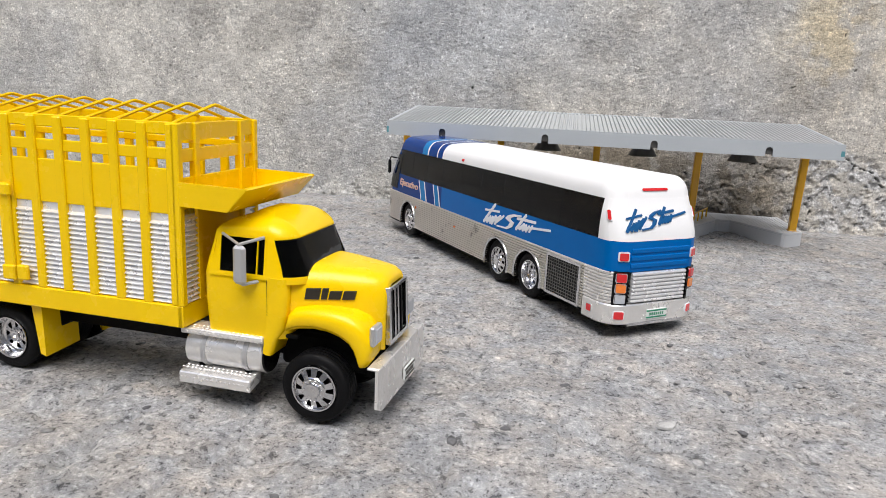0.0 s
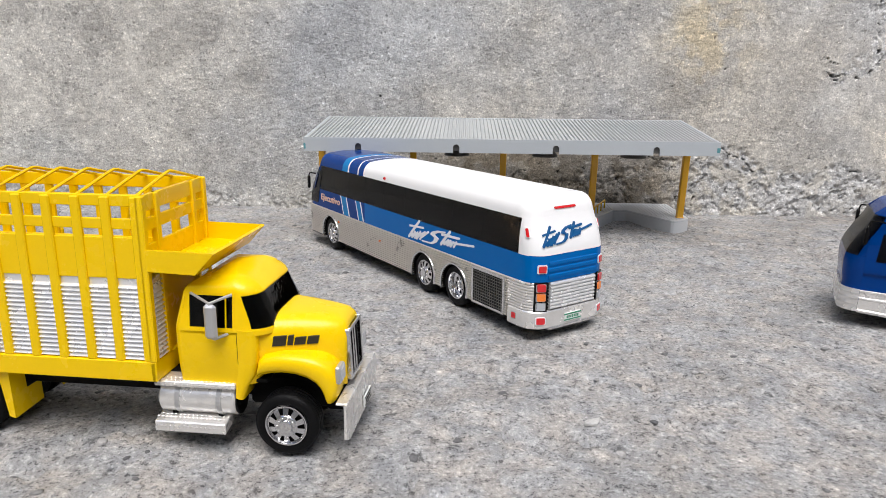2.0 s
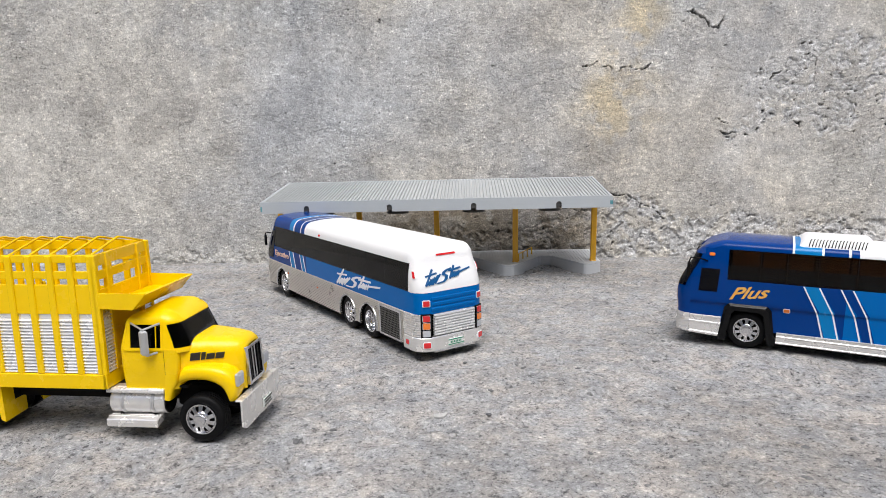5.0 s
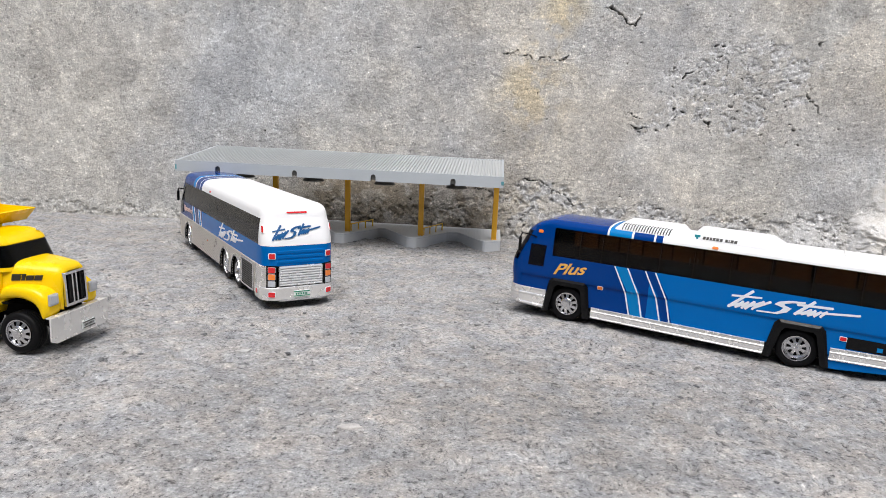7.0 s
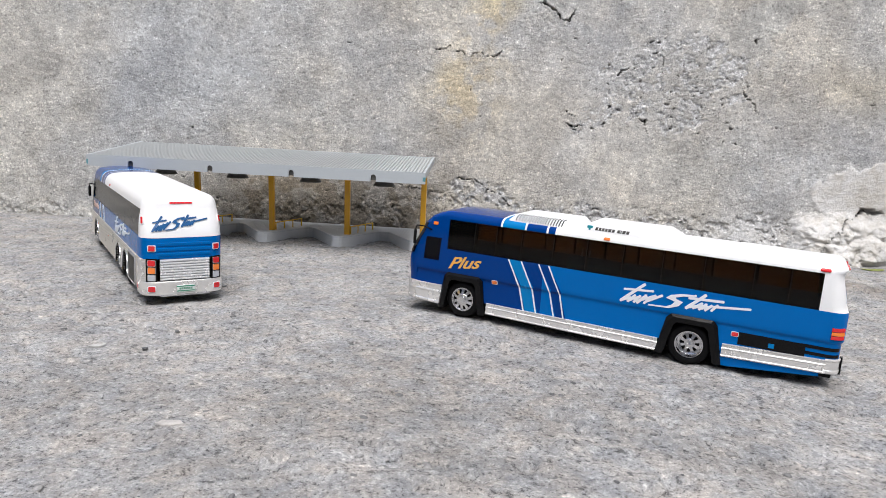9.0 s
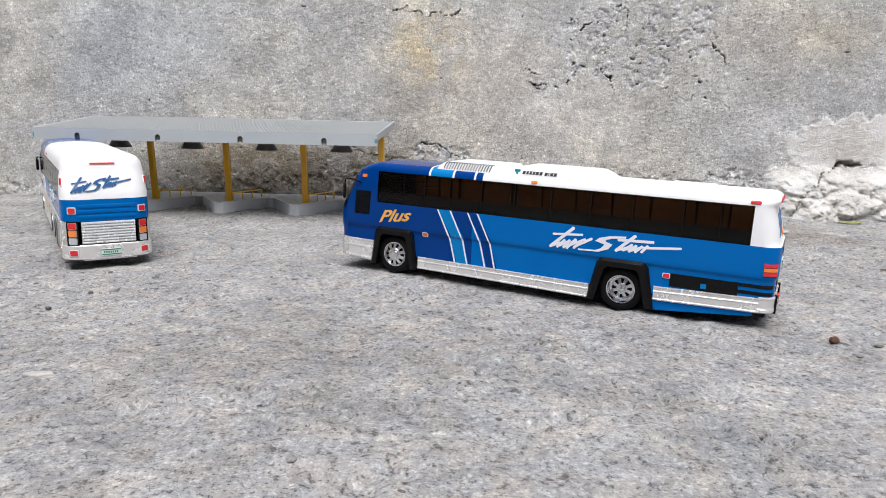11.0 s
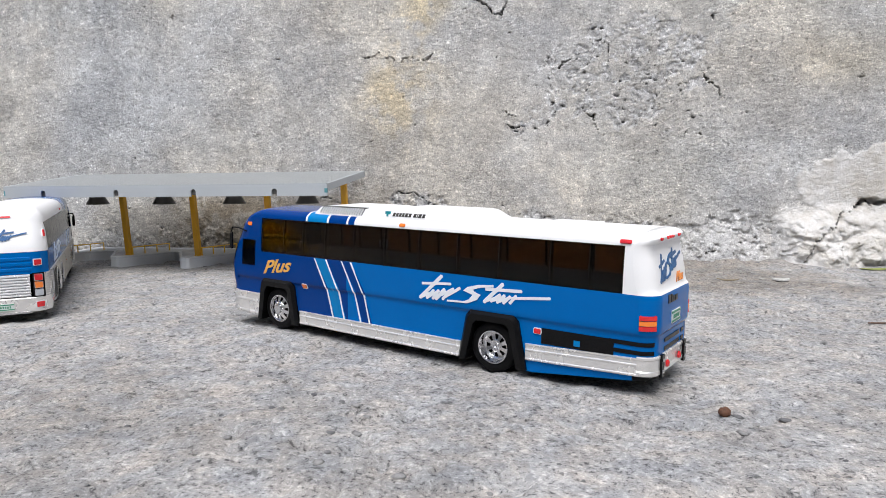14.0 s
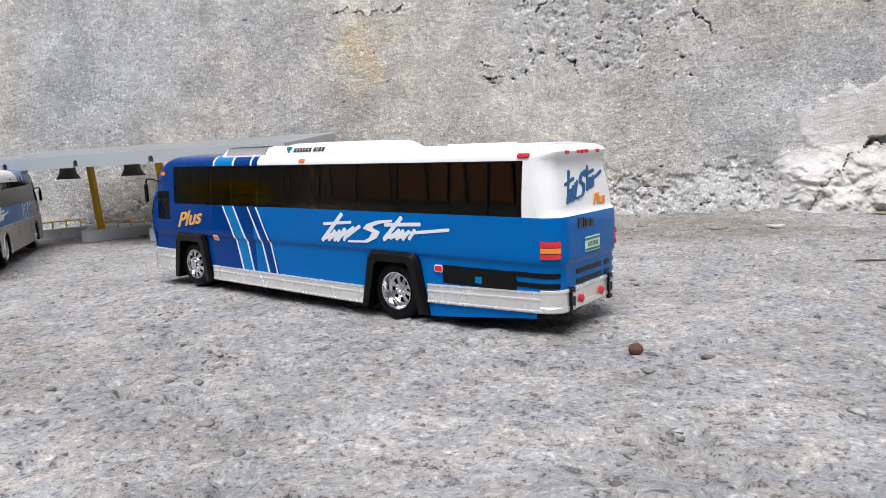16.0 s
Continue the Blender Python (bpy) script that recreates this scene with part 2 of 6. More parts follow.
class Shell:
    """The skin of a coach: a rounded oblong in plan whose sides lean in with height. p runs 0 to 8 round it:
    left side, corner, rear, corner, right side, corner, front, corner."""

    def __init__(self, u0, u1, v0, v1, rear_r, front_r, inset, front_rake, rear_rake):
        self.b = (u0, u1, v0, v1)
        self.rr, self.rf, self.inset, self.fr, self.re = rear_r, front_r, inset, front_rake, rear_rake

    def dims(self, w, off):
        u0, u1, v0, v1 = self.b
        i = self.inset(w) - off
        return u1 - self.fr(w) - i, u0 + self.re(w) + i, v1 - i, v0 + i, max(self.rf - i, 0.2), max(self.rr - i, 0.2)

    def at(self, p, w, off=0.0):
        uf, ur, a, b, rf, rr = self.dims(w, off)
        p %= 8
        k = int(p)
        t = p - k
        s, c = math.sin(t * math.pi / 2), math.cos(t * math.pi / 2)
        u, v = ((uf - rf - t * (uf - rf - ur - rr), a), (ur + rr - rr * s, a - rr + rr * c), (ur, a - rr - t * (a - b - 2 * rr)),
                (ur + rr - rr * c, b + rr - rr * s), (ur + rr + t * (uf - rf - ur - rr), b), (uf - rf + rf * s, b + rf - rf * c),
                (uf, b + rf + t * (a - b - 2 * rf)), (uf - rf + rf * c, a - rf + rf * s))[k]
        return (u, v, w)

    def left(self, u):
        def f(w):
            uf, ur, a, b, rf, rr = self.dims(w, 0)
            t = (uf - rf - u) / (uf - rf - ur - rr)
            if t > 1:
                return 1 + math.asin(min(1, (ur + rr - u) / rr)) / (math.pi / 2)
            if t < 0:
                return -math.asin(min(1, (u - uf + rf) / rf)) / (math.pi / 2)
            return t
        return f

    def right(self, u):
        g = self.left(u)
        return lambda w: 5 - g(w)

    def rear(self, v):
        def f(w):
            uf, ur, a, b, rf, rr = self.dims(w, 0)
            t = (a - rr - v) / (a - b - 2 * rr)
            if t < 0:
                return 1 + math.acos(min(1, (v - a + rr) / rr)) / (math.pi / 2)
            if t > 1:
                return 3 + math.asin(min(1, (b + rr - v) / rr)) / (math.pi / 2)
            return 2 + t
        return f

    def cols(self, p0, p1):
        """Columns from p0 to p1, close together in the corners."""
        out = [p0]
        k = math.floor(p0)
        while k < p1:
            for j in range(9) if k % 2 else (0,):
                q = k + j / 8
                if p0 < q < p1:
                    out.append(q)
            k += 1
        return [(lambda w, q=q: q) for q in out + [p1]]

    def grid(self, cols, rows, off):
        o = off if callable(off) else (lambda w: off)
        return [[self.at(c(w), w, o(w)) for c in cols] for w in rows]

    def panel(self, geo, cols, rows, off=0.0, th=0.8, keep=None):
        o = off if callable(off) else (lambda w: off)
        return geo.sheet(self.grid(cols, rows, o), self.grid(cols, rows, lambda w: o(w) - th), keep)

    def side_patch(self, geo, u0, u1, w0, w1, off=0.15, th=0.4, lean=0.0, n=2, face=None):
        """A patch on the left side (or by face) between u0 and u1, whose top is moved ahead by lean."""
        face = face or self.left
        rows = [w0 + (w1 - w0) * i / n for i in range(n + 1)]
        f = lambda s: (lambda w: face(u0 + (u1 - u0) * s + lean * (w - w0) / (w1 - w0))(w))
        return self.panel(geo, [f(0), f(0.5), f(1)], rows, off, th)


def steps(a, b, n):
    return [a + (b - a) * i / n for i in range(n + 1)]


# strokes of the sign-writing on the coaches: slanting bars in a box one wide and one high (x, y, x, y, width)
FIRST_WORD = [(0.193, 0.982, 0.023, 0.025, 0.17), (0.041, 0.617, 0.266, 0.724, 0.12), (0.023, 0.025, 0.092, 0.216, 0.14), (0.128, 0.361, 0.078, 0.036, 0.14), (0.078, 0.036, 0.17, 0.37, 0.12), (0.17, 0.37, 0.128, 0.047, 0.14), (0.216, 0.438, 0.156, 0.053, 0.17), (0.179, 0.175, 0.289, 0.532, 0.12), (0.252, 0.368, 0.211, 0.084, 0.14), (0.229, 0.186, 0.339, 0.582, 0.14)]
SECOND_WORD = [(0.665, 0.946, 0.537, 0.213, 0.17), (0.55, 0.706, 0.798, 0.778, 0.14), (0.537, 0.213, 0.601, 0.364, 0.12), (0.647, 0.53, 0.587, 0.263, 0.14), (0.587, 0.263, 0.679, 0.478, 0.12), (0.679, 0.518, 0.633, 0.253, 0.14), (0.633, 0.253, 0.72, 0.487, 0.12), (0.72, 0.507, 0.679, 0.263, 0.14), (0.761, 0.555, 0.725, 0.292, 0.14), (0.734, 0.471, 0.995, 0.644, 0.12)]
BENT_STROKE = [(0.601, 0.893), (0.482, 0.828), (0.404, 0.694), (0.372, 0.53), (0.445, 0.409), (0.417, 0.207), (0.376, 0.1), (0.243, 0.062), (0.243, -0.007), (0.404, 0.037), (0.477, 0.22), (0.505, 0.441), (0.45, 0.547), (0.45, 0.625), (0.505, 0.735), (0.601, 0.805)]


def strokes(parent, material, label, place, width, height, slim=1.0):
    """A painted sign: each brush stroke a raised piece of its own."""
    sign = new("script_sign")
    sign.empty_display_size = 0.005
    sign.parent = parent
    tagged(sign, label)
    part("stroke", Geo().prism([(x * width, y * height) for x, y in BENT_STROKE], place, -0.25, 0.42), material, sign)
    for k, (x0, y0, x1, y1, t) in enumerate(FIRST_WORD + SECOND_WORD):
        a, b = Vector((x0 * width, y0 * height)), Vector((x1 * width, y1 * height))
        d = (b - a).normalized()
        t *= height * slim
        n = Vector((-d.y, d.x)) * t / 2
        a, b = a - d * t * 0.3, b + d * t * 0.3
        poly = [a - n, b - n, b + d * t * 0.25, b + n, a + n, a - d * t * 0.25]
        part("stroke", Geo().prism([(q.x, q.y) for q in poly], place, -0.25, 0.24 + 0.015 * (k % 9)), material, sign)
    return sign


def lettering(name, text, size, shear, material, parent, m, label=""):
    """Readable words, in the built-in font, as a thin raised mesh."""
    cu = bpy.data.curves.new(name, "FONT")
    cu.body, cu.size, cu.shear, cu.extrude, cu.offset = text, size * MM, shear, 0.00015, 0.00002 * size
    cu.align_x = "LEFT"
    tmp = bpy.data.objects.new(name, cu)
    scene.collection.objects.link(tmp)
    me = bpy.data.meshes.new_from_object(tmp.evaluated_get(bpy.context.evaluated_depsgraph_get()))
    bpy.data.objects.remove(tmp)
    bpy.data.curves.remove(cu)
    me.materials.clear()
    me.materials.append(material)
    me.name = name
    ob = new(name, me)
    ob.parent = parent
    ob.matrix_basis = m
    if label:
        tagged(ob, label)
    return ob


def wheel(parent, u, v, w, r, side, deep, tyre_w=8.5, name="wheel"):
    """A wheel whose face looks to side (+1: v up). deep: a dished rear rim, else a bulged front rim."""
    hub = new(name)
    hub.empty_display_size = 0.005
    hub.parent = parent
    hub.location = (u * MM, v * MM, w * MM)
    ax = (0, side, 0)
    t = Geo()
    prof = [(-tyre_w, r * .62), (-tyre_w, r * .90), (-tyre_w + 1.0, r * .985), (-tyre_w + 1.8, r)]
    for k in range(3):
        a = -tyre_w + 2.4 + k * (tyre_w - 3.4) / 3
        prof += [(a, r), (a + .15, r * .965), (a + .5, r * .965), (a + .65, r)]
    prof += [(-1.5, r), (-.7, r * .985), (0.1, r * .93), (.35, r * .82), (.2, r * .72), (-.3, r * .665), (-1.2, r * .655)]
    t.lathe(prof, (0, 0, 0), ax, 44)
    part("tyre", t, RUBBER, hub, "black rubber tyre with shallow grooves", 40)
    g = Geo()
    ro = r * .665
    if deep:
        g.lathe([(.1, ro), (.45, ro * .985), (.35, ro * .93), (-.8, ro * .88), (-3.6, ro * .84), (-3.9, ro * .76), (-3.7, ro * .68)], (0, 0, 0), ax, 40)
        g.lathe([(-3.9, ro * .40), (-2.9, ro * .38), (-2.7, ro * .34), (-2.7, ro * .22), (-2.0, ro * .20), (-1.9, ro * .12), (-2.2, ro * .10), (-3.0, .01)], (0, 0, 0), ax, 24)
        inner, outer, zi, zo, n, wide = ro * .38, ro * .74, -3.2, -3.8, 8, .40
    else:
        g.lathe([(.1, ro), (.5, ro * .985), (.45, ro * .93), (-.6, ro * .90), (-.7, ro * .87), (-.2, ro * .84)], (0, 0, 0), ax, 40)
        g.lathe([(.2, ro * .56), (.9, ro * .52), (1.2, ro * .46), (1.1, ro * .34), (1.9, ro * .32), (2.2, ro * .22), (2.0, ro * .14), (2.2, .01)], (0, 0, 0), ax, 28)
        inner, outer, zi, zo, n, wide = ro * .53, ro * .86, .75, -.2, 10, .42
    for k in range(n):
        a0 = 2 * math.pi * (k + .5) / n
        da = math.pi / n * wide * 1.25
        quad = []
        for z_in, z_out in ((zi, zo), (zi - .6, zo - .6)):
            for rad, sgn, zz in ((inner, -1.25, z_in), (outer, -1, z_out), (outer, 1, z_out), (inner, 1.25, z_in)):
                quad.append((rad * math.cos(a0 + sgn * da), side * zz, rad * math.sin(a0 + sgn * da)))
        g.add(quad, [(0, 1, 2, 3), (7, 6, 5, 4), (0, 4, 5, 1), (2, 6, 7, 3)])
    for k in range(10):
        a0 = 2 * math.pi * k / 10
        rad = ro * (.30 if deep else .40)
        z0 = -2.7 if deep else 1.1
        g.lathe([(z0 - .1, .45), (z0 + .35, .42), (z0 + .5, .01)], (rad * math.cos(a0), 0, rad * math.sin(a0)), ax, 6)
    part("rim", g, CHROME, hub, "chrome rim with holes and wheel nuts", 40)
    d = Geo().lathe([(-4.6, ro * .97), (-4.7, .01)] if deep else [(-1.6, ro * .9), (-1.7, .01)], (0, 0, 0), ax, 24)
    part("brake_drum", d, DARK, hub)
    return hub


def lamp_square(parent, name, place, a0, a1, b0, b1, lens, frame_mat=CHROME, rim=0.5, proud=0.7):
    """A small rectangular lamp: a bright rim with a coloured lens in it; place(a, b, d) gives the point."""
    def round_rect(i, c):
        x0, x1, y0, y1 = a0 + i, a1 - i, b0 + i, b1 - i
        return [(x0 + c, y0), (x1 - c, y0), (x1, y0 + c), (x1, y1 - c), (x1 - c, y1), (x0 + c, y1), (x0, y1 - c), (x0, y0 + c)]
    g = Geo().prism(round_rect(0, .5), place, -0.4, proud * .6)
    ob = part(name, g, frame_mat, parent)
    part("lens", Geo().prism(round_rect(rim, .35), place, 0, proud), lens, ob)
    return ob


def number_plate(parent, place, a0, a1, b0, b1, ink=PLATEGREEN, label="small white plate with green edge"):
    ob = part("number_plate", Geo().prism([(a0, b0), (a1, b0), (a1, b1), (a0, b1)], place, -.2, .5), PLATEWHITE, parent, label)
    g = Geo()
    h = b1 - b0
    for y0, y1 in ((b0 + .06 * h, b0 + .22 * h), (b1 - .22 * h, b1 - .06 * h)):
        g.prism([(a0 + .3, y0), (a1 - .3, y0), (a1 - .3, y1), (a0 + .3, y1)], place, .3, .6)
    part("plate_band", g, ink, ob)
    g = Geo()
    n = 7
    for k in range(n):
        x = a0 + (a1 - a0) * (.12 + .78 * k / n)
        g.prism([(x, b0 + .34 * h), (x + (a1 - a0) * .07, b0 + .34 * h), (x + (a1 - a0) * .07, b1 - .34 * h), (x, b1 - .34 * h)], place, .3, .6)
    part("plate_bars", g, ink, ob)
    return ob
# ---- the setting: a rough concrete floor and an old plastered wall ----
RNG = np.random.RandomState(7)
TABLE = RNG.rand(4, 512, 512)


def lattice(x, y, k=0):
    """Smooth value noise, 0 to 1, one cell per unit."""
    xi, yi = np.floor(x).astype(int), np.floor(y).astype(int)
    fx, fy = x - xi, y - yi
    fx, fy = fx * fx * (3 - 2 * fx), fy * fy * (3 - 2 * fy)
    t = TABLE[k]
    a, b = t[xi % 512, yi % 512], t[(xi + 1) % 512, yi % 512]
    c, d = t[xi % 512, (yi + 1) % 512], t[(xi + 1) % 512, (yi + 1) % 512]
    return (a * (1 - fx) + b * fx) * (1 - fy) + (c * (1 - fx) + d * fx) * fy


def fbm(x, y, scale, octaves=4, k=0, gain=0.5):
    out, amp, total = 0.0, 1.0, 0.0
    for o in range(octaves):
        out = out + amp * lattice(x * scale * 2 ** o + 17.3 * o, y * scale * 2 ** o + 9.1 * o, (k + o) % 4)
        total += amp
        amp *= gain
    return out / total


def spaced(lo, hi, step, reach):
    """Even steps from lo to hi, then wider and wider out to reach on both sides."""
    mid = list(np.arange(lo, hi + step / 2, step))
    d, left, right = step, [], []
    a = b = 0.0
    while a < reach:
        d *= 1.25
        a += d
        left.append(lo - a)
        right.append(hi + a)
    return np.array(left[::-1] + mid + right)


def sstep(a, b, x):
    t = np.clip((x - a) / (b - a), 0, 1)
    return t * t * (3 - 2 * t)


def hump(x, y, cx, cy, sx, sy):
    return np.exp(-((x - cx) / sx) ** 2 - ((y - cy) / sy) ** 2)


def swell(x, y):
    """The slow rise and fall of the floor, on which the vehicles stand."""
    return (0.0034 * hump(x, y, 0.335, 0.40, 0.055, 0.07) + 0.0030 * hump(x, y, -0.05, 0.27, 0.14, 0.07)
            + 0.0016 * (fbm(x, y, 7.0, 2, 1) - 0.5) * (1 - hump(x, y, 0.4, 0.35, 0.25, 0.1)))


def floor_height(x, y):
    grain = 0.0018 * (fbm(x, y, 150.0, 3, 0, 0.6) - 0.55)
    pits = -0.0026 * sstep(0.60, 0.74, fbm(x, y, 90.0, 3, 2, 0.6)) * sstep(0.35, 0.6, fbm(x, y, 22.0, 2, 3))
    flake = 0.0010 * sstep(0.46, 0.56, fbm(x + 3.1, y, 34.0, 3, 1)) - 0.0004
    foot = 0.008 * sstep(0.70, 0.765, y + 0.02 * (fbm(x, y, 18.0, 3, 2) - 0.5)) * sstep(0.42, 0.62, x) * (0.4 + fbm(x, y, 40.0, 3, 3))
    return swell(x, y) + grain + pits + flake + foot


def mesh_grid(name, verts, nx, ny, material, attrs=None):
    me = bpy.data.meshes.new(name)
    i = np.arange(nx * ny).reshape(ny, nx)
    quads = np.stack([i[:-1, :-1], i[:-1, 1:], i[1:, 1:], i[1:, :-1]], -1).reshape(-1, 4)
    me.vertices.add(len(verts))
    me.vertices.foreach_set("co", verts.astype(np.float32).ravel())
    me.loops.add(quads.size)
    me.loops.foreach_set("vertex_index", quads.astype(np.int32).ravel())
    me.polygons.add(len(quads))
    me.polygons.foreach_set("loop_start", np.arange(0, quads.size, 4, dtype=np.int32))
    me.update(calc_edges=True)
    me.shade_smooth()
    for key, values in (attrs or {}).items():
        at = me.attributes.new(key, "FLOAT", "POINT")
        at.data.foreach_set("value", values.astype(np.float32).ravel())
    me.materials.append(material)
    return new(name, me)


def attribute(nt, key):
    n = nt.nodes.new("ShaderNodeAttribute")
    n.attribute_name = key
    return n.outputs["Fac"]


def voronoi(nt, vec, scale, feature="F1"):
    n = add_node(nt, "ShaderNodeTexVoronoi", Scale=scale)
    n.feature = feature
    nt.links.new(vec, n.inputs["Vector"])
    return n


def pores(nt, vec, scale, lo, hi, dark):
    """Scattered small dark holes."""
    v = voronoi(nt, vec, scale)
    return ramp(nt, v.outputs["Distance"], [(lo, (dark,) * 3), (hi, (1, 1, 1))])


def concrete_floor():
    m, nt, b = nodes_of("rough_concrete")
    vec = coords(nt)
    tone = ramp(nt, noise_node(nt, vec, 16, 8, 0.7), [(0.40, (0.285, 0.285, 0.284)), (0.50, (0.328, 0.327, 0.325)), (0.60, (0.37, 0.367, 0.363))])
    tint = ramp(nt, noise_node(nt, vec, 60, 5), [(0.42, (0.975, 0.99, 1.005)), (0.5, (1, 0.99, 0.975)), (0.58, (1.04, 1.0, 0.955))])
    col = mix(nt, 1.0, tone, tint, "MULTIPLY")
    stones = voronoi(nt, vec, 300)
    grit = ramp(nt, stones.outputs["Color"], [(0.10, (0.70, 0.70, 0.71)), (0.4, (0.95, 0.95, 0.95)), (0.75, (1.06, 1.055, 1.05)), (0.93, (1.20, 1.19, 1.18))])
    col = mix(nt, 0.6, col, grit, "MULTIPLY")
    col = mix(nt, 1.0, col, ramp(nt, noise_node(nt, vec, 150, 9, 0.8), [(0.395, (0.38, 0.38, 0.385)), (0.43, (0.86, 0.86, 0.86)), (0.46, (0.98, 0.98, 0.98)), (0.55, (1.0, 1.0, 1.0)), (0.59, (1.24, 1.235, 1.23))]), "MULTIPLY")
    col = mix(nt, 1.0, col, ramp(nt, noise_node(nt, vec, 520, 5, 0.8), [(0.39, (0.28, 0.28, 0.29)), (0.43, (0.94, 0.94, 0.94)), (0.55, (1.0, 1.0, 1.0)), (0.60, (1.45, 1.45, 1.445))]), "MULTIPLY")
    col = mix(nt, 1.0, col, ramp(nt, noise_node(nt, vec, 38, 6, 0.65), [(0.42, (0.92, 0.93, 0.95)), (0.455, (1, 1, 1)), (0.545, (1, 1, 1)), (0.575, (1.13, 1.11, 1.09))]), "MULTIPLY")
    col = mix(nt, attribute(nt, "dirt"), col, mix(nt, 1.0, col, (0.76, 0.72, 0.67), "MULTIPLY"))
    nt.links.new(col, b.inputs["Base Color"])
    b.inputs["Roughness"].default_value = 0.88
    b.inputs["Specular IOR Level"].default_value = 0.25
    n1 = bump(nt, noise_node(nt, vec, 190, 6, 0.70), 1.0, 0.0015)
    nt.links.new(bump(nt, noise_node(nt, vec, 620, 3, 0.7), 0.8, 0.0007, n1), b.inputs["Normal"])
    return m


def old_plaster():
    m, nt, b = nodes_of("old_plaster")
    vec = coords(nt)
    brushed = coords(nt, (0.75, 1, 1))
    tone = ramp(nt, noise_node(nt, vec, 3.5, 6, 0.6), [(0.38, (0.482, 0.482, 0.478)), (0.46, (0.512, 0.50, 0.477)), (0.54, (0.54, 0.514, 0.468)), (0.62, (0.57, 0.54, 0.486))])
    patches = ramp(nt, noise_node(nt, vec, 26, 9, 0.74), [(0.42, (0.89, 0.89, 0.895)), (0.465, (0.97, 0.97, 0.97)), (0.53, (1.0, 1.0, 1.0)), (0.545, (1.06, 1.06, 1.055)), (0.60, (1.14, 1.138, 1.13))])
    scabs = ramp(nt, noise_node(nt, vec, 70, 8, 0.72), [(0.40, (0.86, 0.855, 0.85)), (0.45, (0.98, 0.98, 0.98)), (0.56, (1.0, 1.0, 1.0)), (0.575, (1.10, 1.10, 1.095)), (0.62, (1.18, 1.18, 1.175))])
    col = mix(nt, 0.9, tone, patches, "MULTIPLY")
    col = mix(nt, 0.9, col, scabs, "MULTIPLY")
    col = mix(nt, attribute(nt, "cool"), col, mix(nt, 1.0, col, (0.88, 0.925, 0.98), "MULTIPLY"))
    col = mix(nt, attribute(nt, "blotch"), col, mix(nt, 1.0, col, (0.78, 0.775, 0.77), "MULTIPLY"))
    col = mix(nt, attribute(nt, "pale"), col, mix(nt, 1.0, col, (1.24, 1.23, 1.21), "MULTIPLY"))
    col = mix(nt, attribute(nt, "stain"), col, mix(nt, 1.0, col, (1.12, 1.0, 0.76), "MULTIPLY"))
    rubble = ramp(nt, noise_node(nt, vec, 150, 8, 0.78), [(0.40, (0.36, 0.358, 0.356)), (0.46, (0.48, 0.474, 0.462)), (0.53, (0.58, 0.573, 0.562)), (0.59, (0.76, 0.757, 0.75))])
    col = mix(nt, attribute(nt, "bare"), col, rubble)
    col = mix(nt, attribute(nt, "low_brown"), col, mix(nt, 1.0, col, (0.50, 0.455, 0.39), "MULTIPLY"))
    lime = ramp(nt, noise_node(nt, vec, 45, 7, 0.7), [(0.40, (0.58, 0.55, 0.50)), (0.50, (0.67, 0.65, 0.615)), (0.60, (0.73, 0.715, 0.69))])
    # brush marks, sand grain, white and dark specks
    grain = ramp(nt, noise_node(nt, brushed, 250, 7, 0.78), [(0.37, (0.62, 0.615, 0.605)), (0.44, (0.95, 0.95, 0.95)), (0.56, (1.0, 1.0, 1.0)), (0.62, (1.22, 1.22, 1.215))])
    col = mix(nt, 1.0, col, grain, "MULTIPLY")
    col = mix(nt, 1.0, col, ramp(nt, noise_node(nt, vec, 620, 5, 0.8), [(0.37, (0.50, 0.50, 0.50)), (0.44, (0.95, 0.95, 0.95)), (0.55, (1.0, 1.0, 1.0)), (0.61, (1.45, 1.45, 1.45))]), "MULTIPLY")
    for scale, lo, hi in ((330, 0.60, 1.40), (170, 0.62, 1.36)):
        fleck = voronoi(nt, vec, scale)
        dot = ramp(nt, fleck.outputs["Distance"], [(0.16, (1, 1, 1)), (0.30, (0, 0, 0))])
        shade = ramp(nt, fleck.outputs["Color"], [(0.20, (lo,) * 3), (0.30, (1, 1, 1)), (0.66, (1, 1, 1)), (0.78, (hi,) * 3)])
        col = mix(nt, dot, col, mix(nt, 1.0, col, shade, "MULTIPLY"))
    col = mix(nt, 1.0, col, pores(nt, vec, 115, 0.05, 0.09, 0.50), "MULTIPLY")
    col = mix(nt, attribute(nt, "lime"), col, lime)
    # near-black painted into cracks and pits for the shade inside them
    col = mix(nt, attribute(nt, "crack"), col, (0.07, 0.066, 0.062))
    nt.links.new(col, b.inputs["Base Color"])
    b.inputs["Roughness"].default_value = 0.85
    b.inputs["Specular IOR Level"].default_value = 0.3
    worn = add_node(nt, "ShaderNodeTexNoise", Scale=190.0, Detail=6.0, Roughness=0.70, Distortion=0.4)
    nt.links.new(brushed, worn.inputs["Vector"])
    smooth = ramp(nt, noise_node(nt, vec, 9, 3, 0.6), [(0.40, (0.35, 0.35, 0.35)), (0.58, (1, 1, 1))])
    rough_height = mix(nt, 1.0, worn.outputs["Fac"], smooth, "MULTIPLY")
    n1 = bump(nt, rough_height, 1.0, 0.0030)
    nt.links.new(bump(nt, noise_node(nt, vec, 700, 3, 0.7), 0.7, 0.0006, n1), b.inputs["Normal"])
    return m


CONCRETE, PLASTER = concrete_floor(), old_plaster()

